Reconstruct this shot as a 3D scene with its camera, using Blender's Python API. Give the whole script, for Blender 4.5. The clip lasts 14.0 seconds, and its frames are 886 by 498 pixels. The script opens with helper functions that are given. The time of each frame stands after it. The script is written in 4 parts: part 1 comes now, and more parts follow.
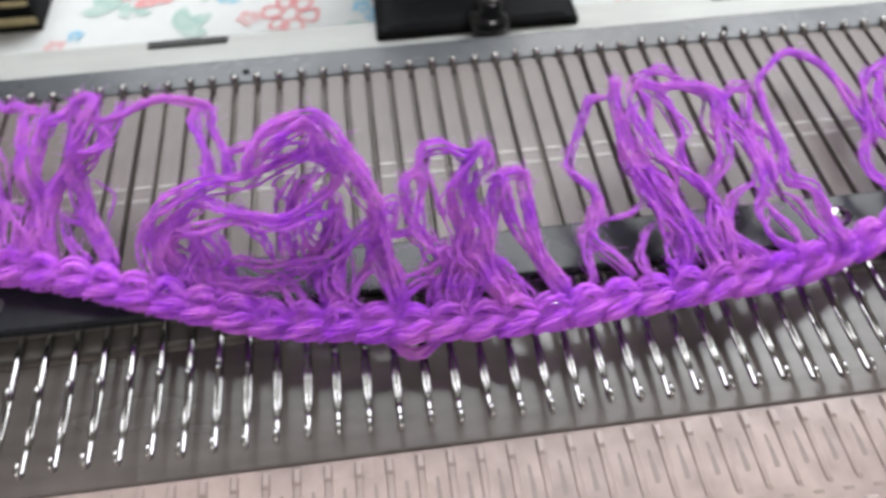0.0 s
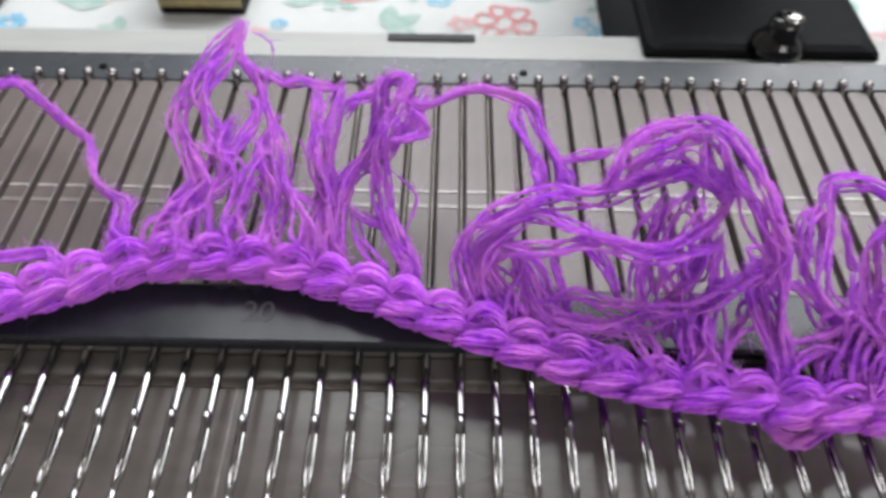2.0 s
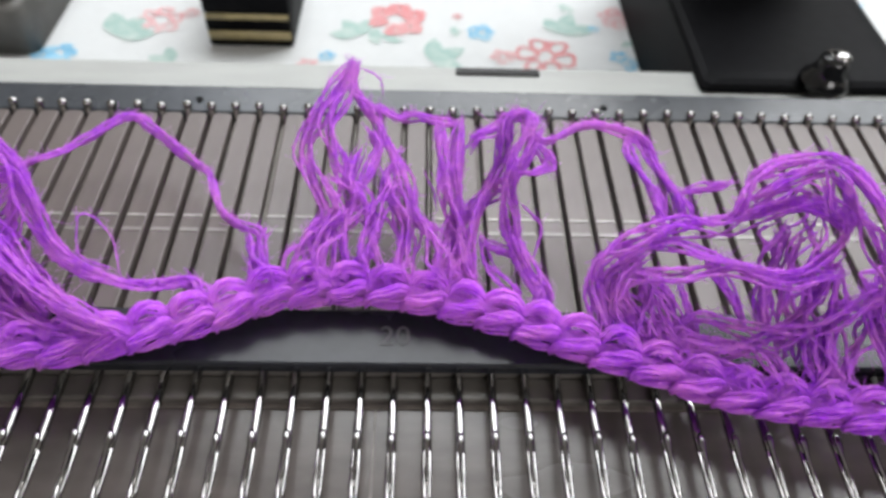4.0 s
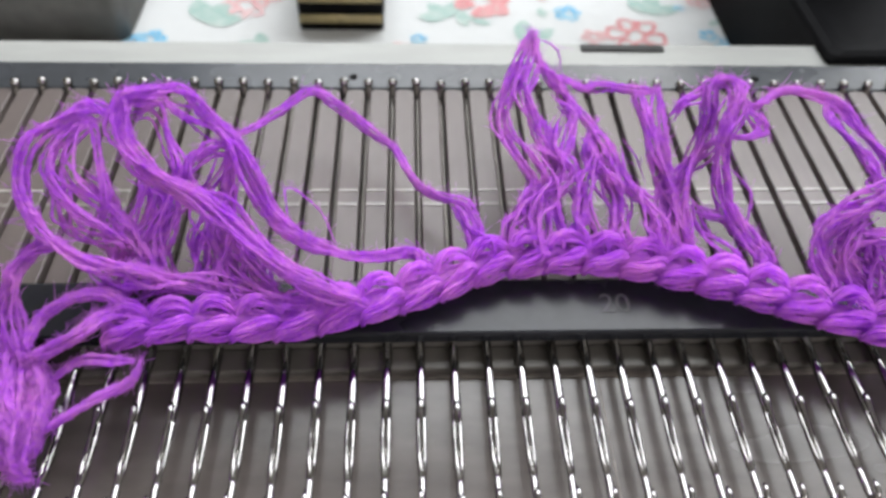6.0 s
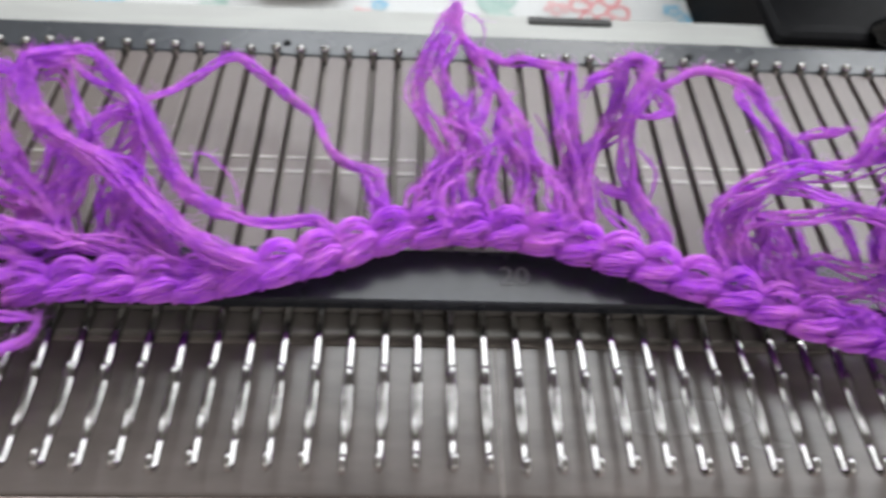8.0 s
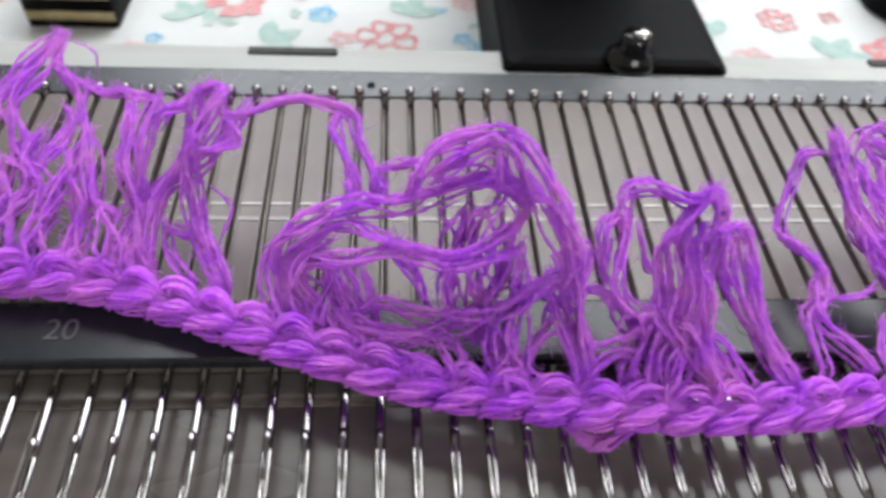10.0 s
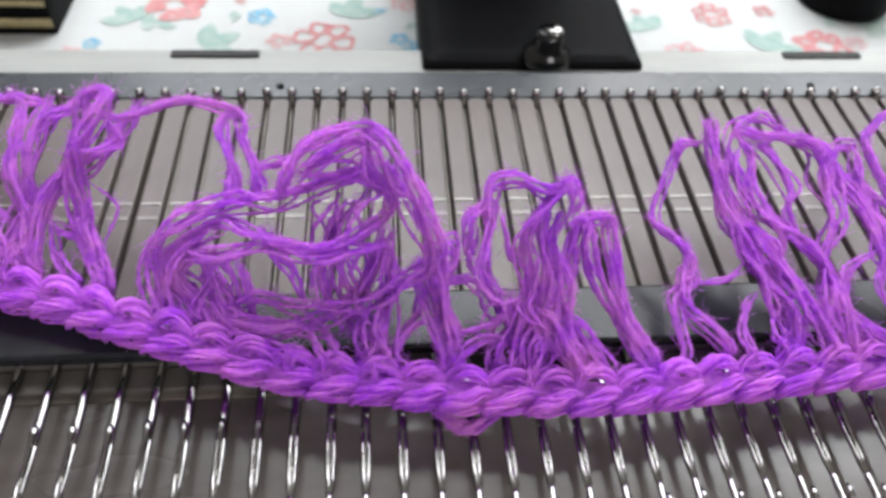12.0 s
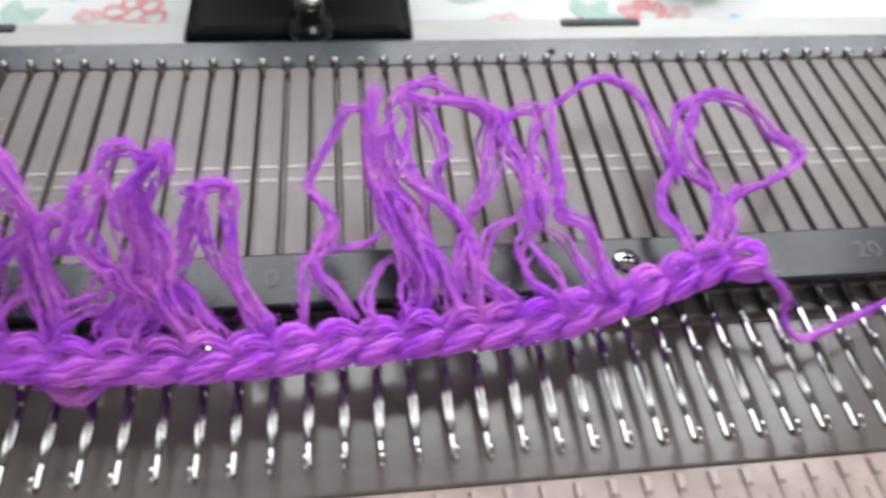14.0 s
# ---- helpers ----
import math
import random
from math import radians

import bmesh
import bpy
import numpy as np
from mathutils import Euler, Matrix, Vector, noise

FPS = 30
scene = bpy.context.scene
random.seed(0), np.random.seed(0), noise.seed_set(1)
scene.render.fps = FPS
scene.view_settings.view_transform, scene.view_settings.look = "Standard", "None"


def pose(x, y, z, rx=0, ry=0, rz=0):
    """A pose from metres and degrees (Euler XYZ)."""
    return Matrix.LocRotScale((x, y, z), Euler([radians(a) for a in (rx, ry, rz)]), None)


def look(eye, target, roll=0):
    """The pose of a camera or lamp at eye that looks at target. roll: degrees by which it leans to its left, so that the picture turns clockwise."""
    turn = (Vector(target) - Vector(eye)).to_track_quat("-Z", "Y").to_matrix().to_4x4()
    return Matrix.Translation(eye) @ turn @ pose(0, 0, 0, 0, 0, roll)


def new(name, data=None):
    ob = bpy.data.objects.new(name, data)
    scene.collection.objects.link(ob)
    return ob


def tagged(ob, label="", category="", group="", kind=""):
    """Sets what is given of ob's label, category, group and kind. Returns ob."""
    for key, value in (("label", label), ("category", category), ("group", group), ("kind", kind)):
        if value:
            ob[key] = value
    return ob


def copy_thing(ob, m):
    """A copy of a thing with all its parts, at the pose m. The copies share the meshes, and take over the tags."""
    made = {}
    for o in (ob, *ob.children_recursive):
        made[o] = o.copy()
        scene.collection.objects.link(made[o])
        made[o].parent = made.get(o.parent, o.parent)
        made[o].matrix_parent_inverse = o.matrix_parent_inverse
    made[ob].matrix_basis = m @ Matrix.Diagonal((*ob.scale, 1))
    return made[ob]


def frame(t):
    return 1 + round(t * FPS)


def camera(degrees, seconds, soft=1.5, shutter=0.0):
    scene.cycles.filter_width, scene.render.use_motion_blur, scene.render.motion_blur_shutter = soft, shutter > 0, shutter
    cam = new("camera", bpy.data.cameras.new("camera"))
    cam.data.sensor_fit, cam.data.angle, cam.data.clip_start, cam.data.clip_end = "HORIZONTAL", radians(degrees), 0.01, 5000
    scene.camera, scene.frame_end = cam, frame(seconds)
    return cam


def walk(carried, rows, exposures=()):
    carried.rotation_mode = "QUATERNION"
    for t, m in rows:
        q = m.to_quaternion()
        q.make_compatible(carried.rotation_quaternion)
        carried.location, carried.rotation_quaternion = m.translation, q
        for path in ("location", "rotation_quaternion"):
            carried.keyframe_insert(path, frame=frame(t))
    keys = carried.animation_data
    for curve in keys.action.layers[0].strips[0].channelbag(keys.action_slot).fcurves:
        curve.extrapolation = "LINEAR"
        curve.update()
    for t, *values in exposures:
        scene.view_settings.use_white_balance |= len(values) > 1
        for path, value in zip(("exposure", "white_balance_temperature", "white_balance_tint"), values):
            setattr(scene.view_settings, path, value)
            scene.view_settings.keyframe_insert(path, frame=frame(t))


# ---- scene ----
cam = camera(64.3, 14.0, soft=3.0, shutter=0.5)
# the lens is focused on the yarn, so the tablecloth behind is soft
cam.data.dof.use_dof, cam.data.dof.focus_distance, cam.data.dof.aperture_fstop = True, 0.165, 14.0
PATH = [
    (0, (-0.044, -0.066, 0.177), (0.085, 1.061, -1.47), -0.8),
    (0.5, (-0.071, -0.065, 0.174), (0.06, 1.075, -1.464), 4.9),
    (1, (-0.096, -0.05, 0.151), (0.016, 1.096, -1.484), 4.3),
    (1.5, (-0.108, -0.04, 0.148), (-0.063, 1.137, -1.468), 2.8),
    (2, (-0.115, -0.04, 0.146), (-0.136, 1.175, -1.443), 0.3),
    (2.5, (-0.122, -0.039, 0.147), (-0.207, 1.2, -1.422), -2.2),
    (4.8, (-0.178, -0.048, 0.155), (-0.066, 1.22, -1.387), 4.7),
    (5, (-0.185, -0.046, 0.153), (-0.077, 1.204, -1.404), 4.7),
    (5.5, (-0.201, -0.046, 0.151), (-0.102, 1.203, -1.408), 4.0),
    (6, (-0.21, -0.049, 0.147), (-0.121, 1.207, -1.407), 2.8),
    (6.5, (-0.217, -0.052, 0.149), (-0.153, 1.199, -1.411), 2.0),
    (7, (-0.232, -0.052, 0.151), (-0.191, 1.193, -1.413), 2.2),
    (7.5, (-0.224, -0.053, 0.156), (-0.175, 1.169, -1.427), 3.7),
    (8, (-0.186, -0.051, 0.151), (-0.097, 1.132, -1.459), 4.8),
    (8.5, (-0.157, -0.047, 0.152), (-0.062, 1.135, -1.459), 4.8),
    (9, (-0.121, -0.042, 0.149), (-0.003, 1.176, -1.433), 4.8),
    (9.2, (-0.112, -0.039, 0.144), (0.005, 1.187, -1.432), 5.0),
    (11.3, (-0.067, -0.045, 0.145), (0.138, 1.238, -1.376), 4.1),
    (11.5, (-0.072, -0.044, 0.145), (0.133, 1.215, -1.395), 3.9),
    (12, (-0.059, -0.047, 0.149), (0.104, 1.205, -1.402), 4.6),
    (12.5, (-0.051, -0.047, 0.138), (0.122, 1.202, -1.415), 5.2),
    (13, (-0.031, -0.041, 0.14), (0.131, 1.119, -1.481), 3.7),
    (13.5, (-0.002, -0.05, 0.148), (0.168, 1.165, -1.432), 3.3),
    (14, (0.022, -0.056, 0.151), (0.248, 1.147, -1.431), 5.8),
]
walk(cam, [(t, look(eye, target, roll)) for t, eye, target, roll in PATH])

# ---- light ----
world = bpy.data.worlds.new("world")
world.use_nodes = True
scene.world = world
sky = world.node_tree.nodes.new("ShaderNodeTexSky")
sky.sky_type = "NISHITA"
sky.sun_disc = False
sky.sun_elevation, sky.sun_rotation = radians(35), radians(20)
world.node_tree.links.new(sky.outputs[0], world.node_tree.nodes["Background"].inputs[0])
world.node_tree.nodes["Background"].inputs[1].default_value = 0.12


def area_lamp(name, eye, target, w, h, watts, colour):
    data = bpy.data.lights.new(name, "AREA")
    data.shape, data.size, data.size_y, data.energy, data.color = "RECTANGLE", w, h, watts, colour
    ob = new(name, data)
    ob.matrix_world = look(eye, target)
    return ob


# daylight in the opening of the window beside the table; fill light added across the room
area_lamp("window_daylight", (0.22, 0.93, 1.05), (0.05, 0.0, 0.05), 1.8, 1.0, 48, (0.95, 0.98, 1.0))
area_lamp("far_fill_light", (0.45, -1.56, 0.95), (0.20, 0.0, 0.10), 1.0, 0.8, 18, (1.0, 0.965, 0.94))


# ---- materials ----
def material(name, colour, rough, metal=0.0, colour2=None, scale=200.0, mix=0.5, bump=0.0, bump_scale=600.0,
             rough2=None, stretch=(1, 1, 1), coat=0.0, sheen=0.0, per_object=0.0, gloss=0.5):
    m = bpy.data.materials.new(name)
    m.use_nodes = True
    nt = m.node_tree
    b = nt.nodes["Principled BSDF"]
    b.inputs["Base Color"].default_value = (*colour, 1)
    b.inputs["Roughness"].default_value = rough
    b.inputs["Metallic"].default_value = metal
    b.inputs["Specular IOR Level"].default_value = gloss
    b.inputs["Coat Weight"].default_value = coat
    b.inputs["Coat Roughness"].default_value = 0.08
    b.inputs["Sheen Weight"].default_value = sheen
    tc = nt.nodes.new("ShaderNodeTexCoord")
    mp = nt.nodes.new("ShaderNodeMapping")
    mp.inputs["Scale"].default_value = stretch
    nt.links.new(tc.outputs["Object"], mp.inputs["Vector"])
    n1 = nt.nodes.new("ShaderNodeTexNoise")
    n1.inputs["Scale"].default_value, n1.inputs["Detail"].default_value = scale, 5
    nt.links.new(mp.outputs[0], n1.inputs["Vector"])
    n2 = nt.nodes.new("ShaderNodeTexNoise")
    n2.inputs["Scale"].default_value, n2.inputs["Detail"].default_value = scale * 0.13, 3
    nt.links.new(mp.outputs[0], n2.inputs["Vector"])
    add = nt.nodes.new("ShaderNodeMath")
    add.operation = "ADD"
    nt.links.new(n1.outputs[0], add.inputs[0])
    nt.links.new(n2.outputs[0], add.inputs[1])
    last = add
    if per_object:
        info = nt.nodes.new("ShaderNodeObjectInfo")
        mul = nt.nodes.new("ShaderNodeMath")
        mul.operation = "MULTIPLY_ADD"
        mul.inputs[1].default_value = per_object
        nt.links.new(info.outputs["Random"], mul.inputs[0])
        nt.links.new(add.outputs[0], mul.inputs[2])
        last = mul
    ramp = nt.nodes.new("ShaderNodeMapRange")
    ramp.inputs[1].default_value, ramp.inputs[2].default_value = 0.75, 1.3 + per_object
    nt.links.new(last.outputs[0], ramp.inputs[0])
    mixn = nt.nodes.new("ShaderNodeMix")
    mixn.data_type = "RGBA"
    c2 = colour2 or tuple(c * (1 - mix) for c in colour)
    mixn.inputs["A"].default_value, mixn.inputs["B"].default_value = (*colour, 1), (*c2, 1)
    nt.links.new(ramp.outputs[0], mixn.inputs["Factor"])
    nt.links.new(mixn.outputs["Result"], b.inputs["Base Color"])
    if rough2 is not None:
        rr = nt.nodes.new("ShaderNodeMapRange")
        rr.inputs[1].default_value, rr.inputs[2].default_value = 0.35, 0.65
        rr.inputs[3].default_value, rr.inputs[4].default_value = rough, rough2
        nt.links.new(n2.outputs[0], rr.inputs[0])
        nt.links.new(rr.outputs[0], b.inputs["Roughness"])
    if bump:
        nb = nt.nodes.new("ShaderNodeTexNoise")
        nb.inputs["Scale"].default_value, nb.inputs["Detail"].default_value = bump_scale, 4
        nt.links.new(mp.outputs[0], nb.inputs["Vector"])
        bp = nt.nodes.new("ShaderNodeBump")
        bp.inputs["Strength"].default_value, bp.inputs["Distance"].default_value = bump, 0.0004
        nt.links.new(nb.outputs[0], bp.inputs["Height"])
        nt.links.new(bp.outputs[0], b.inputs["Normal"])
    return m


BED = material("grey_bed_plastic", (0.128, 0.105, 0.099), 0.30, scale=260, mix=0.3, gloss=0.3, bump=0.05, bump_scale=900, rough2=0.42, stretch=(1, 0.35, 1), per_object=0.12)
TROUGH = material("slot_floor_plastic", (0.21, 0.182, 0.165), 0.45, scale=300, mix=0.5)
APRON = material("grey_front_plastic", (0.112, 0.096, 0.090), 0.14, scale=160, mix=0.35, bump=0.04, bump_scale=500, rough2=0.28, stretch=(0.3, 1, 1))
# the ledge's grey is set dark to hold the shadow beneath the number bar
LEDGE = material("shaded_ledge_plastic", (0.11, 0.10, 0.092), 0.4, scale=200, mix=0.4, bump=0.05)
BAR = material("dark_bar_plastic", (0.018, 0.019, 0.024), 0.2, scale=240, mix=0.4, bump=0.05, bump_scale=1200, rough2=0.3, gloss=0.26)
RAIL = material("dark_rail_plastic", (0.042, 0.046, 0.053), 0.22, scale=200, mix=0.3, bump=0.02, rough2=0.32, gloss=0.3)
STRIP = material("light_metal_strip", (0.36, 0.365, 0.35), 0.5, metal=0.1, scale=150, mix=0.2, bump=0.05, rough2=0.55, stretch=(0.2, 1, 1))
BASE = material("base_body_plastic", (0.42, 0.41, 0.39), 0.5, scale=80, mix=0.25)
STEEL = material("needle_steel", (0.38, 0.37, 0.365), 0.05, metal=1.0, scale=500, mix=0.35, bump=0.02, bump_scale=1500, rough2=0.13)
BLACK = material("black_plastic", (0.005, 0.005, 0.006), 0.5, scale=200, mix=0.5, bump=0.08, gloss=0.04)
KNOB = material("glossy_black_plastic", (0.012, 0.012, 0.013), 0.12, scale=200, mix=0.5, bump=0.05)
RUBBER = material("black_rubber", (0.02, 0.02, 0.02), 0.7, scale=300, mix=0.4)
INK = material("engraved_pale_ink", (0.10, 0.10, 0.105), 0.6, scale=900, mix=0.6)
CLEAR = material("frosted_pink_plastic", (0.37, 0.288, 0.268), 0.2, scale=120, mix=0.4, bump=0.05, rough2=0.4, coat=0.3)
CLOTH = material("white_cotton", (0.53, 0.54, 0.54), 0.9, scale=900, mix=0.06, bump=0.5, bump_scale=2500, sheen=0.2)
RED = material("red_print", (0.50, 0.17, 0.18), 0.9, scale=160, colour2=(0.54, 0.33, 0.33))
PINK = material("pink_print", (0.55, 0.27, 0.28), 0.9, scale=300, colour2=(0.56, 0.44, 0.44))
BLUE = material("blue_print", (0.10, 0.36, 0.58), 0.9, scale=160, colour2=(0.34, 0.50, 0.57))
GREEN = material("grey_green_print", (0.24, 0.36, 0.33), 0.9, scale=160, colour2=(0.45, 0.50, 0.47))
YELLOW = material("yellow_print", (0.55, 0.45, 0.12), 0.9, scale=160, colour2=(0.55, 0.50, 0.35))
GOLD = material("gold_print", (0.42, 0.34, 0.17), 0.45, scale=300, mix=0.4)
GREYBOX = material("grey_brown_case", (0.125, 0.12, 0.112), 0.5, scale=120, mix=0.4, bump=0.1)
WALLP = material("wall_paint", (0.50, 0.48, 0.45), 0.9, scale=30, mix=0.08)
CEILP = material("ceiling_paint", (0.80, 0.79, 0.77), 0.9, scale=30, mix=0.06)
WOOD = material("floor_wood", (0.28, 0.18, 0.10), 0.5, scale=20, mix=0.4, stretch=(0.2, 3, 1))


def yarn_material():
    m = material("purple_acrylic_yarn", (0.96, 0.40, 1.0), 0.7, scale=900, colour2=(0.62, 0.090, 1.0), bump=1.0, bump_scale=2200, sheen=0.8)
    nt = m.node_tree
    b = nt.nodes["Principled BSDF"]
    b.inputs["Sheen Tint"].default_value = (0.95, 0.48, 1.0, 1)
    b.inputs["Sheen Roughness"].default_value = 0.45
    tr = nt.nodes.new("ShaderNodeBsdfTranslucent")
    mix = nt.nodes.new("ShaderNodeMixShader")
    mix.inputs[0].default_value = 0.68
    out = nt.nodes["Material Output"]
    through_fibre = nt.nodes.new("ShaderNodeGamma")
    through_fibre.inputs["Gamma"].default_value = 0.56
    nt.links.new(b.inputs["Base Color"].links[0].from_socket, through_fibre.inputs["Color"])
    nt.links.new(through_fibre.outputs[0], tr.inputs["Color"])
    nt.links.new(b.outputs[0], mix.inputs[1])
    nt.links.new(tr.outputs[0], mix.inputs[2])
    nt.links.new(mix.outputs[0], out.inputs["Surface"])
    return m


YARN = yarn_material()


# ---- mesh building ----
class Shape:
    """Collects vertices and faces for one mesh."""

    def __init__(self):
        self.v, self.f = [], []

    def grid(self, rings, closed_ends=True):
        """Joins rings of equal length into a skin."""
        base, n = len(self.v), len(rings[0])
        for r in rings:
            self.v.extend(r.tolist() if isinstance(r, np.ndarray) else r)
        for a in range(len(rings) - 1):
            for k in range(n):
                k2 = (k + 1) % n
                self.f.append((base + a * n + k, base + a * n + k2, base + (a + 1) * n + k2, base + (a + 1) * n + k))
        if closed_ends:
            self.f.append(tuple(base + k for k in reversed(range(n))))
            self.f.append(tuple(base + (len(rings) - 1) * n + k for k in range(n)))
        return self

    def tube(self, path, radius, sides=7):
        """A round skin along a path; radius is a number or one for each point."""
        p = np.asarray(path, float)
        r = np.broadcast_to(np.asarray(radius, float), (len(p),))
        d = np.gradient(p, axis=0)
        d /= np.linalg.norm(d, axis=1)[:, None] + 1e-12
        up = np.array((0.0, 0.0, 1.0)) if abs(d[0][2]) < 0.9 else np.array((1.0, 0.0, 0.0))
        rings = []
        for q, t, w in zip(p, d, r):
            a = np.cross(t, up)
            a /= np.linalg.norm(a) + 1e-12
            up = np.cross(a, t)
            ang = np.arange(sides) * 2 * np.pi / sides
            rings.append(q + w * (np.cos(ang)[:, None] * a + np.sin(ang)[:, None] * up))
        return self.grid(rings)

    def box(self, x0, x1, y0, y1, z0, z1, bevel=0.0):
        """A box whose upper edges and uprights are chamfered."""
        b = min(bevel, (x1 - x0) * 0.45, (y1 - y0) * 0.45, (z1 - z0) * 0.9)

        def ring(i, z):
            c = max(b, 1e-5) if b else 0.0
            if not b:
                return [(x0, y0, z), (x1, y0, z), (x1, y1, z), (x0, y1, z)]
            return [(x0 + c, y0 + i, z), (x1 - c, y0 + i, z), (x1 - i, y0 + c, z), (x1 - i, y1 - c, z),
                    (x1 - c, y1 - i, z), (x0 + c, y1 - i, z), (x0 + i, y1 - c, z), (x0 + i, y0 + c, z)]
        if not b:
            return self.grid([ring(0, z0), ring(0, z1)])
        return self.grid([ring(0, z0), ring(0, z1 - b), ring(b * 0.3, z1 - b * 0.3), ring(b * 0.98, z1)])

    def lathe(self, profile, centre, axis="z", sides=20):
        """Turns (radius, height) pairs round an axis."""
        rings = []
        for r, h in profile:
            ang = np.arange(sides) * 2 * np.pi / sides
            if axis == "z":
                rings.append([(centre[0] + r * c, centre[1] + r * s, centre[2] + h) for c, s in zip(np.cos(ang), np.sin(ang))])
            else:
                rings.append([(centre[0] + r * c, centre[1] - h, centre[2] + r * s) for c, s in zip(np.cos(ang), np.sin(ang))])
        return self.grid(rings)

    def mesh(self, name, mat, smooth=True):
        me = bpy.data.meshes.new(name)
        me.from_pydata(self.v, [], self.f)
        if smooth:
            me.polygons.foreach_set("use_smooth", [True] * len(me.polygons))
        me.materials.append(mat)
        return me


def part(name, shape, mat, parent=None, label="", smooth=True):
    me = shape if isinstance(shape, bpy.types.Mesh) else shape.mesh(name, mat, smooth)
    ob = new(name, me)
    ob.parent = parent
    return tagged(ob, label)


def thing(name, label, category, group="", kind="", at=(0, 0, 0)):
    ob = new(name)
    ob.empty_display_size = 0.01
    ob.location = at
    return tagged(ob, label, category, group, kind)


def curve(points, n):
    """A smooth run of n points through the given ones."""
    p = np.asarray(points, float)
    p = np.vstack([2 * p[0] - p[1], p, 2 * p[-1] - p[-2]])
    out = []
    for u in np.linspace(0, len(p) - 3 - 1e-6, n):
        k, t = int(u), u - int(u)
        a, b, c, d = p[k], p[k + 1], p[k + 2], p[k + 3]
        out.append(0.5 * (2 * b + (c - a) * t + (2 * a - 5 * b + 4 * c - d) * t * t + (3 * b - a - 3 * c + d) * t ** 3))
    return np.array(out)


# ---- plan ----
PITCH = 0.008            # needle spacing
FIRST, LAST = -53, 37    # needles that stand in the bed
X0, X1 = (FIRST - 0.5) * PITCH, (LAST + 0.5) * PITCH
TABLE = -0.072

# ---- room ----
def wall(name, x0, x1, y0, y1, z0, z1, mat, label, category="wall"):
    return tagged(part(name, Shape().box(x0, x1, y0, y1, z0, z1), mat, smooth=False), label, category, kind="structure")


FLOOR_Z, CEIL_Z = -0.82, 1.75
wall("floor", -2.1, 2.1, -1.7, 1.05, FLOOR_Z - 0.05, FLOOR_Z, WOOD, "plain wooden floor of the room", "floor")
wall("ceiling", -2.1, 2.1, -1.7, 1.05, CEIL_Z, CEIL_Z + 0.05, CEILP, "plain white painted ceiling", "ceiling")
wall("wall_east", 2.0, 2.1, -1.6, 0.95, FLOOR_Z, CEIL_Z, WALLP, "plain pale painted wall")
wall("wall_west", -2.1, -2.0, -1.6, 0.95, FLOOR_Z, CEIL_Z, WALLP, "plain pale painted wall")


def pierced_wall(name, along, at, lo, hi, w0, w1, h0, h1):
    """A wall with one window opening; along is the axis it runs on."""
    s = Shape()
    for a0, a1, z0, z1 in ((lo, w0, FLOOR_Z, CEIL_Z), (w1, hi, FLOOR_Z, CEIL_Z), (w0, w1, FLOOR_Z, h0), (w0, w1, h1, CEIL_Z)):
        if along == "x":
            s.box(a0, a1, at, at + 0.1, z0, z1)
        else:
            s.box(at, at + 0.1, a0, a1, z0, z1)
    return tagged(part(name, s, WALLP, smooth=False), "plain pale painted wall with a window opening", "wall", kind="structure")


pierced_wall("wall_north", "x", 0.95, -2.1, 2.1, -0.69, 1.13, 0.5, 1.6)
# the south opening is unseen, made for the added fill light
pierced_wall("wall_south", "x", -1.7, -2.1, 2.1, -0.06, 0.96, 0.54, 1.36)

# ---- table and cloth ----
table = thing("table", "plain wooden table under the cloth", "table", at=(0, 0.15, FLOOR_Z))
tp = part("tabletop", Shape().box(-0.75, 0.75, -0.5, 0.5, 0.715, 0.745, 0.004), WOOD, table)
for sx in (-0.7, 0.7):
    for sy in (-0.44, 0.44):
        part("leg", Shape().box(sx - 0.025, sx + 0.025, sy - 0.025, sy + 0.025, 0, 0.715, 0.004), WOOD, table)

cloth = thing("tablecloth", "white cotton tablecloth printed with red, blue and green flowers", "tablecloth", at=(0, 0.15, TABLE))
cs = Shape()
nx, ny = 60, 40
for j in range(ny + 1):
    for i in range(nx + 1):
        px, py = -0.76 + 1.52 * i / nx, -0.51 + 1.02 * j / ny
        cs.v.append((px, py, -0.0003 + 0.00015 * noise.noise((px * 9, py * 9, 0))))
for j in range(ny):
    for i in range(nx):
        a = j * (nx + 1) + i
        cs.f.append((a, a + 1, a + nx + 2, a + nx + 1))
part("cloth_sheet", cs, CLOTH, cloth)


def petal_flower(x, y, size, mat, petals, ring, seed):
    """A printed flower: flat petals, some hollow, on the cloth."""
    rng = random.Random(seed)
    s = Shape()
    turn = rng.random() * 6
    for k in range(petals):
        a = turn + k * 2 * math.pi / petals + rng.uniform(-0.15, 0.15)
        cx, cy, r = size * 0.62 * math.cos(a), size * 0.62 * math.sin(a), size * rng.uniform(0.34, 0.44)
        outer, inner = [], []
        for q in range(14):
            b = q * 2 * math.pi / 14
            w = r * (1 + 0.15 * math.sin(3 * b + k))
            outer.append((cx + w * math.cos(b), cy + 0.9 * w * math.sin(b), 0.000006 * k))
            inner.append((cx + w * ring * math.cos(b), cy + 0.9 * w * ring * math.sin(b), 0.000006 * k))
        base = len(s.v)
        s.v.extend(outer + inner)
        for q in range(14):
            q2 = (q + 1) % 14
            s.f.append((base + q, base + q2, base + 14 + q2, base + 14 + q))
    ob = part("printed_flower", s, mat, cloth)
    ob.location = (x, y - 0.15, 0.00006 + 0.00003 * (seed % 5))
    return ob


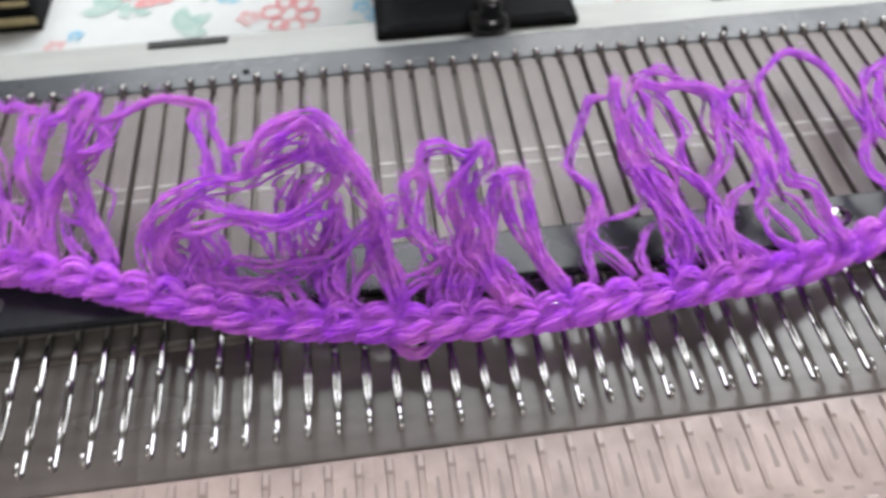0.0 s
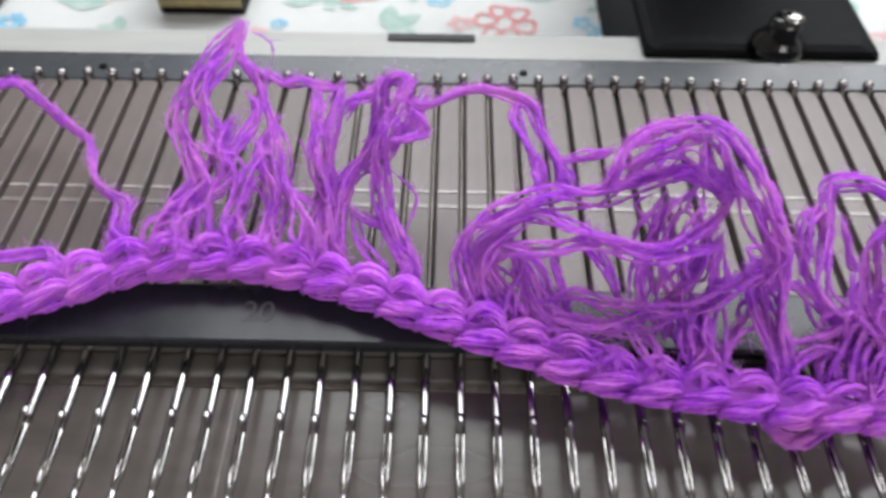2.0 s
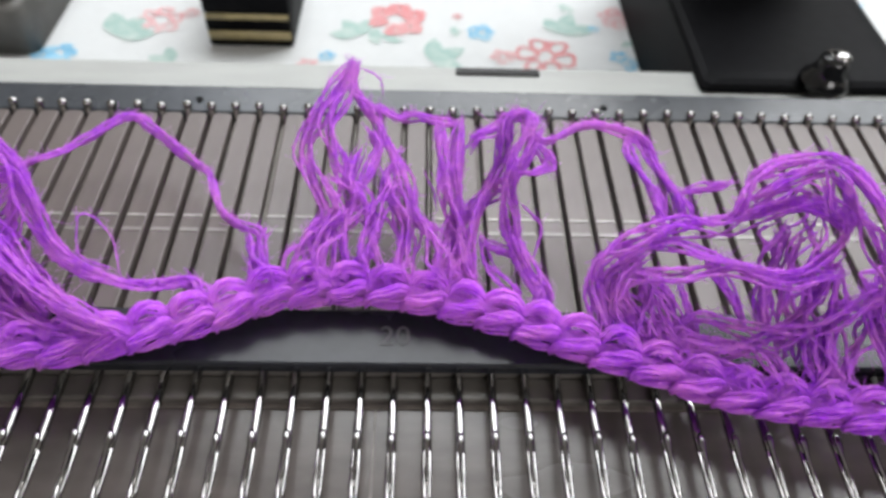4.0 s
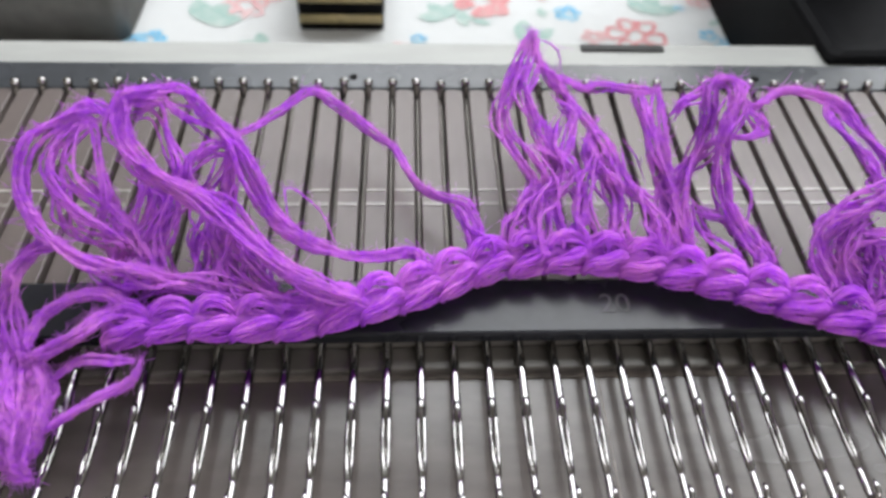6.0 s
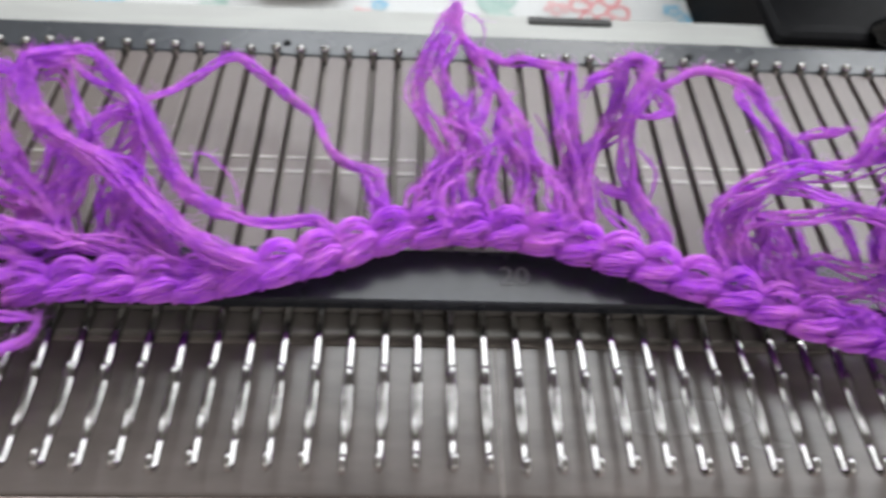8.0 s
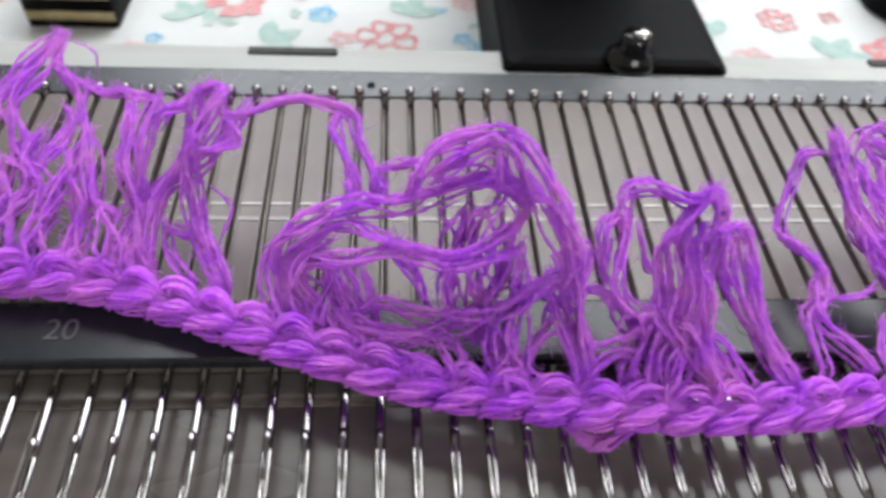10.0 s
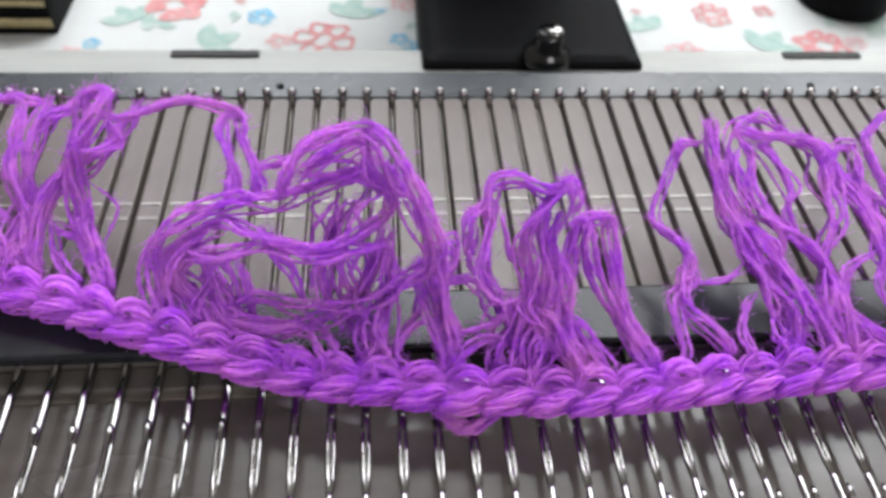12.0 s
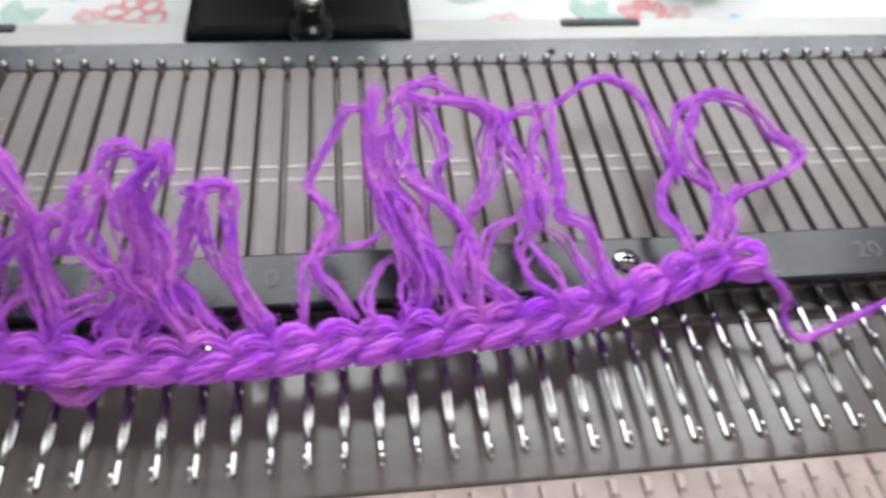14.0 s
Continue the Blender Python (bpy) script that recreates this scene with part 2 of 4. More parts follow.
def leaf_print(x, y, size, mat, turn, seed):
    rng = random.Random(seed)
    s = Shape()
    for k in range(3):
        a = turn + (k - 1) * 0.9
        l, w = size * rng.uniform(0.8, 1.1), size * 0.26
        base = len(s.v)
        for q in range(9):
            u = q / 8
            for side in (-1, 1):
                v = side * w * math.sin(math.pi * min(1, u * 0.96 + 0.04)) ** 0.8
                s.v.append((l * u * math.cos(a) - v * math.sin(a), l * u * math.sin(a) + v * math.cos(a), 0.000006 * k))
        for q in range(8):
            s.f.append((base + 2 * q, base + 2 * q + 1, base + 2 * q + 3, base + 2 * q + 2))
    ob = part("printed_leaf", s, mat, cloth)
    ob.location = (x, y - 0.15, 0.00006 + 0.00003 * (seed % 5))
    return ob


petal_flower(-0.089, 0.274, 0.017, RED, 6, 0.62, 1)
petal_flower(-0.112, 0.273, 0.007, PINK, 5, 0.3, 2)
petal_flower(-0.170, 0.306, 0.017, RED, 6, 0.15, 3)
petal_flower(-0.344, 0.268, 0.009, BLUE, 5, 0.2, 4)
petal_flower(-0.123, 0.295, 0.008, BLUE, 5, 0.35, 5)
petal_flower(-0.049, 0.275, 0.006, BLUE, 5, 0.2, 6)
petal_flower(-0.040, 0.265, 0.008, BLUE, 5, 0.4, 7)
petal_flower(-0.300, 0.300, 0.014, PINK, 6, 0.4, 8)
petal_flower(-0.045, 0.312, 0.011, PINK, 6, 0.4, 9)
petal_flower(0.105, 0.262, 0.012, PINK, 6, 0.5, 10)
petal_flower(0.185, 0.270, 0.016, RED, 6, 0.3, 11)
petal_flower(0.235, 0.262, 0.008, BLUE, 5, 0.3, 12)
petal_flower(0.130, 0.300, 0.012, RED, 6, 0.5, 13)
petal_flower(-0.215, 0.262, 0.006, PINK, 5, 0.2, 14)
leaf_print(-0.150, 0.268, 0.020, GREEN, 0.6, 1)
leaf_print(-0.078, 0.296, 0.020, GREEN, 1.2, 2)
leaf_print(-0.190, 0.290, 0.018, GREEN, 2.2, 3)
leaf_print(-0.320, 0.285, 0.024, GREEN, 1.0, 4)
leaf_print(-0.285, 0.262, 0.014, GREEN, 2.8, 5)
leaf_print(0.150, 0.266, 0.022, GREEN, 0.9, 6)
leaf_print(0.090, 0.285, 0.018, GREEN, 2.0, 7)
leaf_print(0.215, 0.290, 0.020, GREEN, 0.4, 8)
leaf_print(-0.020, 0.290, 0.016, GREEN, 1.5, 9)

scatter = random.Random(21)
for k in range(46):
    px, py = scatter.uniform(-0.40, 0.30), scatter.uniform(0.225, 0.345)
    kind = scatter.random()
    if kind < 0.45:
        leaf_print(px, py, scatter.uniform(0.006, 0.012), GREEN, scatter.uniform(0, 6), 30 + k)
    else:
        petal_flower(px, py, scatter.uniform(0.003, 0.007), scatter.choice((RED, PINK, BLUE, BLUE)), scatter.choice((4, 5, 6)), scatter.uniform(0.1, 0.5), 30 + k)

# ---- knitting machine bed ----
bed = thing("knitting_machine", "grey plastic knitting machine bed with steel latch needles", "knitting machine", at=(0, 0, TABLE))
UP = -TABLE


def bed_part(name, shape, mat, label="", smooth=False):
    ob = part(name, shape, mat, bed, label, smooth)
    ob.location = (0, 0, UP)
    return ob


bed_part("base_body", Shape().box(X0, X1, -0.012, 0.172, TABLE, -0.026, 0.002), BASE, "pale grey plastic base body")
bed_part("rear_strip", Shape().box(X0, X1, 0.1524, 0.1955, -0.0258, -0.0225, 0.0008), STRIP, "pale grey metal strip along the rear edge")
bed_part("bed_floor", Shape().box(X0, X1, 0.034, 0.1374, -0.0255, -0.0055), TROUGH)
bed_part("rear_rail", Shape().box(X0, X1, 0.1376, 0.1522, -0.0255, -0.0004, 0.0012), RAIL, "smooth dark grey rear rail")
bed_part("number_bar", Shape().box(X0, X1, 0.0402, 0.0565, 0.0012, 0.0046, 0.0008), BAR, "dark grey plastic bar with needle numbers")
bed_part("bar_foot", Shape().box(X0, X1, 0.0415, 0.0560, -0.0054, -0.0012), LEDGE)
bed_part("front_ledge", Shape().box(X0, X1, 0.0350, 0.0414, -0.0054, -0.0030, 0.0006), LEDGE)
bed_part("front_apron", Shape().box(X0, X1, -0.0035, 0.0349, -0.0255, -0.0062, 0.0008), APRON, "glossy grey plastic apron under the needle hooks")
for xs in (-0.124, 0.126):
    bed_part("rear_clip", Shape().box(xs - 0.017, xs + 0.017, 0.1900, 0.1940, -0.0224, -0.0215, 0.0004), RUBBER, "black rubber strip")
# screw holes of the rail, their dark inside drawn as black discs
for xs in (-0.229, -0.0925, 0.091):
    bed_part("rail_screw_hole", Shape().lathe([(0.0013, 0.0), (0.0013, 0.0004), (0.0007, 0.0005)], (xs, 0.1440, -0.0004), sides=12), BLACK)
sc = Shape().lathe([(0.0036, 0), (0.0036, 0.0007), (0.0030, 0.0013), (0.0005, 0.0016)], (0.091, 0.0485, 0.0046), sides=20)
screw = bed_part("bar_screw", sc, STEEL, "cross-head steel screw", True)
cross = Shape().box(-0.0017, 0.0017, -0.0004, 0.0004, 0.0061, 0.0064)
cross.box(-0.0004, 0.0004, -0.0017, 0.0017, 0.0061, 0.00645)
cr = part("screw_recess", cross, BLACK, screw)
cr.location = (0.091, 0.0485, 0)
bed_part("plate_joint", Shape().box(-0.1648, -0.1642, -0.0034, 0.0348, -0.0062, -0.00605), TROUGH)


def number(text, x):
    cu = bpy.data.curves.new("needle_number", "FONT")
    cu.body, cu.size, cu.align_x, cu.align_y, cu.extrude = text, 0.0078, "CENTER", "CENTER", 0.00005
    tmp = bpy.data.objects.new("needle_number", cu)
    me = bpy.data.meshes.new_from_object(tmp)
    bpy.data.objects.remove(tmp)
    me.materials.clear()
    me.materials.append(INK)
    ob = part("needle_number", me, INK, bed)
    ob.location = (x, 0.0482, UP + 0.00475)


for text, x in (("40", -0.320), ("20", -0.160), ("0", -0.001), ("20", 0.160)):
    number(text, x)

# ---- needles ----
# needle steel with the shade inside the slots put into its colour
DULL = material("slot_shaded_steel", (0.17, 0.155, 0.14), 0.45, metal=0.5, scale=500, mix=0.4)

def make_needle():
    n = thing("latch_needle", "shiny steel latch needle lying in the bed slot", "needle", "needles in the bed")
    shank = Shape()
    shank.tube([(0, y, -0.0010) for y in (0.0405, 0.030, 0.0235, 0.0215, 0.0205)], (0.00112, 0.00112, 0.00116, 0.00112, 0.0007), 10)
    # two cheeks beside the latch slot, which join again before the hook
    for e in (-1, 1):
        shank.tube([(e * x, y, -0.0010) for x, y in ((0.0003, 0.0228), (0.00058, 0.0205), (0.00062, 0.016), (0.00055, 0.011), (0.0002, 0.0075), (0.0, 0.0065))],
                   (0.0005, 0.00060, 0.00058, 0.00058, 0.00070, 0.0004), 7)
    path, radii = [(0, 0.0085, -0.0010), (0, 0.006, -0.0010), (0, 0.002, -0.0010)], [0.0005, 0.00086, 0.00080]
    for k in range(1, 9):
        a = math.pi * 1.08 * k / 8
        path.append((0, 0.002 - 0.0019 * math.sin(a), 0.0007 - 0.0017 * math.cos(a)))
        radii.append(0.00080 - 0.00002 * k)
    path.append((0, 0.0036, 0.0022))
    radii.append(0.0003)
    shank.tube(path, radii, 8)
    part("shank", shank, STEEL, n)
    part("rear_shank", Shape().tube([(0, 0.1372, -0.003), (0, 0.133, -0.0031), (0, 0.06, -0.0031), (0, 0.048, -0.0020), (0, 0.0406, -0.0010)], 0.0008, 8), DULL, n, "rear of the needle, steel darkened for the slot's shade")
    latch = Shape().tube([(0, 0.0120, -0.0008), (0, 0.016, -0.0001), (0, 0.020, 0.0001), (0, 0.0228, 0.0003), (0, 0.0242, 0.0004), (0, 0.0252, 0.0004)],
                         [0.0004, 0.00042, 0.0005, 0.0009, 0.0009, 0.0004], 7)
    part("latch", latch, STEEL, n)
    tail = Shape().tube([(0, 0.1358, -0.003), (0, 0.1366, -0.0018), (0, 0.1372, -0.0002), (0, 0.1382, 0.0004)], 0.00085, 7)
    part("tail", tail, DULL, n, "steel tail darkened for the shade below the butt")
    butt = Shape().lathe([(0.0010, -0.0006), (0.00150, 0.0002), (0.00160, 0.0011), (0.00130, 0.0020), (0.0004, 0.0025)], (0, 0.1388, 0.0002), sides=10)
    part("butt", butt, STEEL, n)
    return n


first = make_needle()
rng = random.Random(5)
for i in range(FIRST, LAST + 1):
    m = pose(i * PITCH + rng.uniform(-0.00012, 0.00012), rng.uniform(-0.0006, 0.0006), 0, 0, rng.uniform(-6, 6), rng.uniform(-0.12, 0.12))
    if i == FIRST:
        first.matrix_basis = m
    else:
        copy_thing(first, m)

# ---- things on the table ----
def clamp_mount():
    c = thing("black_mount", "black plastic mount with a dark screw behind the bed", "clamp", at=(0, 0.24, TABLE))
    s = Shape()
    rows = []
    for z, l, e, f, q in ((0.0498, 0, 0, 0, 0.001), (0.0512, 0, 0, 0, 0.002), (0.0528, 0.0012, 0.0012, 0.0012, 0.003), (0.0540, 0.004, 0.004, 0.004, 0.004), (0.0544, 0.008, 0.008, 0.008, 0.004)):
        x0, x1, y0, y1 = -0.0430 + l, 0.0460 - e, -0.0580 + f, 0.10
        rows.append([(x0 + q, y0, z), (x1 - q, y0, z), (x1, y0 + q, z), (x1, y1, z), (x0, y1, z), (x0, y0 + q, z)])
    s.grid(rows)
    part("foot", s, BLACK, c, smooth=False)
    # the foot is carried on the cloth behind the strip
    part("support", Shape().box(-0.040, 0.042, -0.042, 0.098, 0, 0.0497, 0.001), BLACK, c, smooth=False)
    up = Shape()
    for z, x0, x1, y0 in ((0.0545, -0.030, 0.028, 0.024), (0.09, -0.036, 0.034, 0.024), (0.16, -0.042, 0.038, 0.026), (0.190, -0.040, 0.036, 0.028), (0.194, -0.034, 0.030, 0.032)):
        up.v.extend([(x0 + 0.008, y0, z), (x1 - 0.008, y0, z), (x1, y0 + 0.008, z), (x1, 0.09, z), (x0, 0.09, z), (x0, y0 + 0.008, z)])
    for a in range(4):
        for k in range(6):
            k2 = (k + 1) % 6
            up.f.append((a * 6 + k, a * 6 + k2, a * 6 + 6 + k2, a * 6 + 6 + k))
    up.f.append(tuple(reversed(range(6))))
    up.f.append(tuple(range(24, 30)))
    part("upright", up, BLACK, c, smooth=False)
    k = Shape().lathe([(0.0100, 0), (0.0100, 0.0020), (0.0075, 0.0042), (0.0062, 0.0075), (0.0058, 0.0105), (0.0048, 0.0124), (0.002, 0.0128)], (0.0060, -0.0560, 0.0542), sides=18)
    part("screw_knob", k, KNOB, c, "glossy black knob")
    part("screw_head", Shape().lathe([(0.0036, 0), (0.0036, 0.0012), (0.0022, 0.0020), (0.001, 0.0022)], (0.0070, -0.0575, 0.0668), sides=12), STEEL, c, "small steel screw head")
    return c


clamp_mount()

case = thing("grey_case", "dark grey-brown case standing on the tablecloth", "case", at=(-0.45, 0.30, TABLE))
part("body", Shape().box(-0.09, 0.096, -0.034, 0.10, 0, 0.028, 0.004), GREYBOX, case)
part("lid", Shape().box(-0.09, 0.094, -0.030, 0.10, 0.0284, 0.036, 0.003), GREYBOX, case)

box = thing("black_box", "small black box with gold stripes on the tablecloth", "box", at=(-0.246, 0.30, TABLE))
part("body", Shape().box(-0.022, 0.022, -0.022, 0.03, 0, 0.030, 0.001), BLACK, box)
for z0, z1 in ((0.004, 0.009), (0.016, 0.019)):
    part("gold_stripe", Shape().box(-0.0215, 0.0215, -0.0224, -0.0218, z0, z1), GOLD, box)

cone = thing("black_pot", "round black plastic pot standing on the tablecloth", "pot", at=(0.215, 0.318, TABLE))
part("body", Shape().lathe([(0.026, 0), (0.028, 0.004), (0.025, 0.03), (0.024, 0.034), (0.020, 0.036)], (0, 0, 0), sides=28), BLACK, cone)

# ---- crocheted cord ----
cord = thing("yarn_cord", "purple acrylic chain-stitch cord with loose unravelled loops on top", "yarn", at=(-0.08, 0.04, 0))
CORD_AT = Vector((-0.08, 0.04, 0))
RNG = np.random.RandomState(11)


def yarn_part(name, shape, label=""):
    ob = part(name, shape, YARN, cord, label)
    ob.location = -CORD_AT
    return ob


def plies(shape, path, radius, count, ply, twist, seed, rings=12, sides=6, thin=0.6):
    """A strand of twisted plies along a path."""
    r = np.random.RandomState(seed)
    p = curve(path, rings)
    d = np.gradient(p, axis=0)
    d /= np.linalg.norm(d, axis=1)[:, None] + 1e-12
    a = np.cross(d, (0.0, 0.0, 1.0))
    a /= np.linalg.norm(a, axis=1)[:, None] + 1e-9
    b = np.cross(a, d)
    u = np.linspace(0, 1, rings)
    swell = thin + (1 - thin) * np.sin(np.pi * np.clip(u, 0.02, 0.98)) ** 0.7
    start = r.rand() * 6.28
    for k in range(count):
        ang = start + k * 2 * np.pi / count + twist * u + 0.45 * np.sin(4 * u + r.rand() * 6)
        q = p + (np.cos(ang) * radius * swell)[:, None] * a + (np.sin(ang) * radius * swell)[:, None] * b
        shape.tube(q, ply * swell * r.uniform(0.7, 1.2), sides)


# middle line of the cord, from its knotted end to its tail
MIDDLE = [(-0.279, 0.038), (-0.262, 0.040), (-0.240, 0.040), (-0.224, 0.0435), (-0.207, 0.049), (-0.190, 0.0565), (-0.172, 0.0585), (-0.155, 0.0565),
          (-0.137, 0.0515), (-0.121, 0.0450), (-0.101, 0.0375), (-0.079, 0.0305), (-0.056, 0.0265), (-0.033, 0.0240), (-0.008, 0.0230), (0.016, 0.0248),
          (0.041, 0.0263), (0.064, 0.0280), (0.083, 0.0325), (0.100, 0.0375), (0.114, 0.0420), (0.124, 0.0395)]
mid = curve([(x, y, 0.0) for x, y in MIDDLE], 900)
step = np.r_[0, np.cumsum(np.linalg.norm(np.diff(mid, axis=0), axis=1))]


def cord_point(s, across, up):
    """A place on the cord: s metres along it, across it and above its middle."""
    x, y = np.interp(s, step, mid[:, 0]), np.interp(s, step, mid[:, 1])
    x2, y2 = np.interp(s + 0.002, step, mid[:, 0]), np.interp(s + 0.002, step, mid[:, 1])
    x1, y1 = np.interp(s - 0.002, step, mid[:, 0]), np.interp(s - 0.002, step, mid[:, 1])
    tx, ty = x2 - x1, y2 - y1
    l = math.hypot(tx, ty) + 1e-9
    base = 0.0117 if y > 0.0385 else 0.0117 - min(1.0, (0.0385 - y) / 0.008) * 0.0014
    across, up = across * 0.78 + 0.0006, up * 0.80
    return (x - across * ty / l, y + across * tx / l, base + up)


STITCH = 0.0096
COUNT = int(step[-1] / STITCH)
core = Shape().tube([cord_point(s, 0.0002, -0.0020) for s in np.linspace(0.003, step[-1] - 0.003, 160)], 0.0024, 8)
yarn_part("inner_strand", core)


def leg(shape, way, radius, ply, twist, seed, rings=11):
    """One plump leg of a stitch: fine plies round a soft middle."""
    plies(shape, way, radius * 1.08, 6, ply * 0.90, twist * 2.2, seed, rings, 5, 0.34)
    plies(shape, way, radius * 0.1, 1, radius * 0.60, 0.0, seed, rings, 6, 0.34)


for k in range(COUNT):
    s0 = (k + 0.5) * STITCH
    j = lambda a: a * (1 + RNG.uniform(-0.14, 0.14))
    e = RNG.uniform(-0.0005, 0.0005)
    sh = Shape()
    # rear leg, front leg and the strands beneath
    leg(sh, [cord_point(s0 - 0.0054, j(0.0004), -0.0036), cord_point(s0 - 0.0040, j(0.0026), 0.0010 + e), cord_point(s0 - 0.0006, j(0.0040), 0.0040 + e),
             cord_point(s0 + 0.0034, j(0.0030), 0.0026), cord_point(s0 + 0.0062, j(0.0002), -0.0034)], 0.00134, 0.00052, 1.6, k * 7 + 1)
    leg(sh, [cord_point(s0 - 0.0054, -0.0050, -0.0046), cord_point(s0 - 0.0036, j(-0.0044), -0.0006), cord_point(s0 + 0.0004, j(-0.0034), 0.0014),
             cord_point(s0 + 0.0036, j(-0.0014), 0.0022), cord_point(s0 + 0.0062, 0.0004, -0.0030)], 0.00124, 0.00048, -1.5, k * 7 + 2)
    leg(sh, [cord_point(s0 - 0.0062, j(-0.0026), -0.0054), cord_point(s0 - 0.0022, j(-0.0040), -0.0042), cord_point(s0 + 0.0022, j(-0.0038), -0.0036), cord_point(s0 + 0.0062, -0.0020, -0.0052)],
        0.0010, 0.00042, 1.2, k * 7 + 3, 8)
    leg(sh, [cord_point(s0 - 0.0060, j(0.0022), -0.0048), cord_point(s0, j(0.0034), -0.0030), cord_point(s0 + 0.0060, 0.0021, -0.0048)], 0.0011, 0.00045, 1.2, k * 7 + 4, 7)
    yarn_part("stitch", sh)


def wander(n, amount, size, r):
    """Smooth random offsets along a strand of n points."""
    k = max(3, int(size))
    return curve(r.normal(0, amount, (k, 3)), n)


def twisted(shape, path, width, turns, start):
    """A two-ply strand: a waisted section that winds along the path."""
    p = np.asarray(path, float)
    d = np.gradient(p, axis=0)
    d /= np.linalg.norm(d, axis=1)[:, None] + 1e-12
    up = np.array((0.0, 0.0, 1.0)) if abs(d[0][2]) < 0.9 else np.array((1.0, 0.0, 0.0))
    ang = np.arange(8) * 2 * np.pi / 8
    section = np.array([1.0, 0.80, 0.58, 0.80] * 2)
    rings = []
    for k, (q, t) in enumerate(zip(p, d)):
        a = np.cross(t, up)
        a /= np.linalg.norm(a) + 1e-12
        up = np.cross(a, t)
        g = ang + start + turns[k]
        rings.append(q + width[k] * section[:, None] * (np.cos(g)[:, None] * a + np.sin(g)[:, None] * up))
    shape.grid(rings)


HAIRS = []


def strands(name, count, loose, thick, seed, way):
    """A bundle of loose yarn strands that follow one way."""
    r = np.random.RandomState(seed + 40)
    p = np.asarray(way, float) / 1000
    length = np.linalg.norm(np.diff(p, axis=0), axis=1).sum()
    n = int(length / 0.0013) + 6
    base = curve(p, n)
    base = base + wander(n, 0.00035 * loose ** 0.7, 3 + length / 0.012, r) * np.sin(np.pi * np.linspace(0, 1, n))[:, None]
    wide = r.normal(0, 1, 3)
    wide /= np.linalg.norm(wide)
    u = np.linspace(0, 1, n)
    pinch = 0.6 + 0.4 * np.sin(np.pi * u) ** 0.6
    first_one = None
    soft = 0.55 if thick > 0.65 else 1.0
    count = max(1, int(round(count * (MORE if count > 1 else 1))))
    for k in range(count):
        off = r.normal(0, 0.75, 3) + wide * r.normal(0, 1.1)
        off *= soft * SPREAD * loose / 1000 / (np.linalg.norm(off) + 0.35)
        q = base + off * pinch[:, None] + wander(n, soft * 0.00062 * loose ** 0.7, 3 + length / 0.010, r) * pinch[:, None] + wander(n, 0.00010, length / 0.0035, r)
        q[:, 2] = np.maximum(q[:, 2], 0.0012)
        w = THIN * thick / 1000 * r.uniform(0.72, 1.12) * (1 + 0.12 * np.sin(u * length / 0.004 + r.rand() * 6))
        w *= np.clip(np.minimum(u, 1 - u) * length / 0.004, 0.3, 1)
        sh = Shape()
        twisted(sh, q, w, u * length / 0.0058 * 2 * np.pi, r.rand() * 6)
        if first_one is None:
            first_one = yarn_part(name, sh)
        else:
            part("strand", sh, YARN, first_one)
        for _ in range(int(length / 0.0009)):
            h = r.randint(1, n - 1)
            HAIRS.append((*q[h], *(q[h + 1] - q[h - 1]), w[h]))


MORE, SPREAD, THIN = 2.1, 1.15, 1.05

# strands, looseness and thickness in millimetres, and the way of each loop in millimetres
strands("yarn_loop", 9, 3.6, 0.8, 0, [(-296, 36, 11), (-294, 24, 10), (-293, 17, 8), (-291, 10, 5), (-289, 8, 3)])
strands("yarn_loop", 7, 2.4, 0.8, 1, [(-291, 30, 11), (-288, 22, 10), (-288, 15, 8), (-291, 10, 4)])
strands("yarn_loop", 5, 1.6, 0.7, 2, [(-296, 32, 12), (-302, 29, 12), (-304, 26, 10), (-300, 23, 9), (-295, 22, 9)])
strands("yarn_loop", 3, 1.2, 0.55, 3, [(-297, 23, 9), (-299, 34, 14), (-299, 42, 18), (-297, 46, 22), (-293, 51, 24), (-287, 53, 24)])
strands("yarn_loop", 3, 1.2, 0.55, 4, [(-292, 29, 12), (-296, 39, 16), (-297, 44, 20), (-296, 48, 22), (-291, 53, 24)])
strands("yarn_loop", 5, 1.5, 0.7, 5, [(-294, 32, 10.5), (-293, 34, 14), (-291, 40, 16), (-284, 43, 18), (-278, 44, 17), (-274, 41, 14), (-274, 39, 10.5)])
strands("yarn_loop", 6, 1.8, 0.7, 6, [(-294, 31, 12), (-288, 32, 13), (-282, 35, 15), (-278, 40, 15), (-273, 41, 13), (-273, 38, 10.5)])
strands("yarn_loop", 4, 1.3, 0.7, 7, [(-289, 26, 8), (-284, 31, 9), (-277, 31, 10), (-271, 31, 10)])
strands("yarn_loop", 4, 1.2, 0.7, 8, [(-289, 16, 5), (-283, 20, 6), (-276, 23, 7), (-271, 26, 8), (-269, 31, 10)])
strands("yarn_loop", 4, 1.5, 0.55, 9, [(-263, 47, 16), (-272, 48, 19), (-282, 49, 22), (-290, 52, 26), (-294, 57, 30), (-296, 64, 34), (-294, 71, 37), (-289, 78, 38), (-284, 83, 37), (-279, 80, 36)])
strands("yarn_loop", 3, 1.5, 0.55, 10, [(-231, 42, 15), (-251, 46, 15), (-268, 48, 18), (-281, 49, 22)])
strands("yarn_loop", 2, 0.7, 0.55, 11, [(-282, 60, 22), (-279, 63, 28), (-281, 70, 32), (-283, 77, 35), (-287, 80, 36), (-290, 74, 35), (-291, 66, 32), (-287, 61, 28), (-281, 58, 24), (-277, 58, 20)])
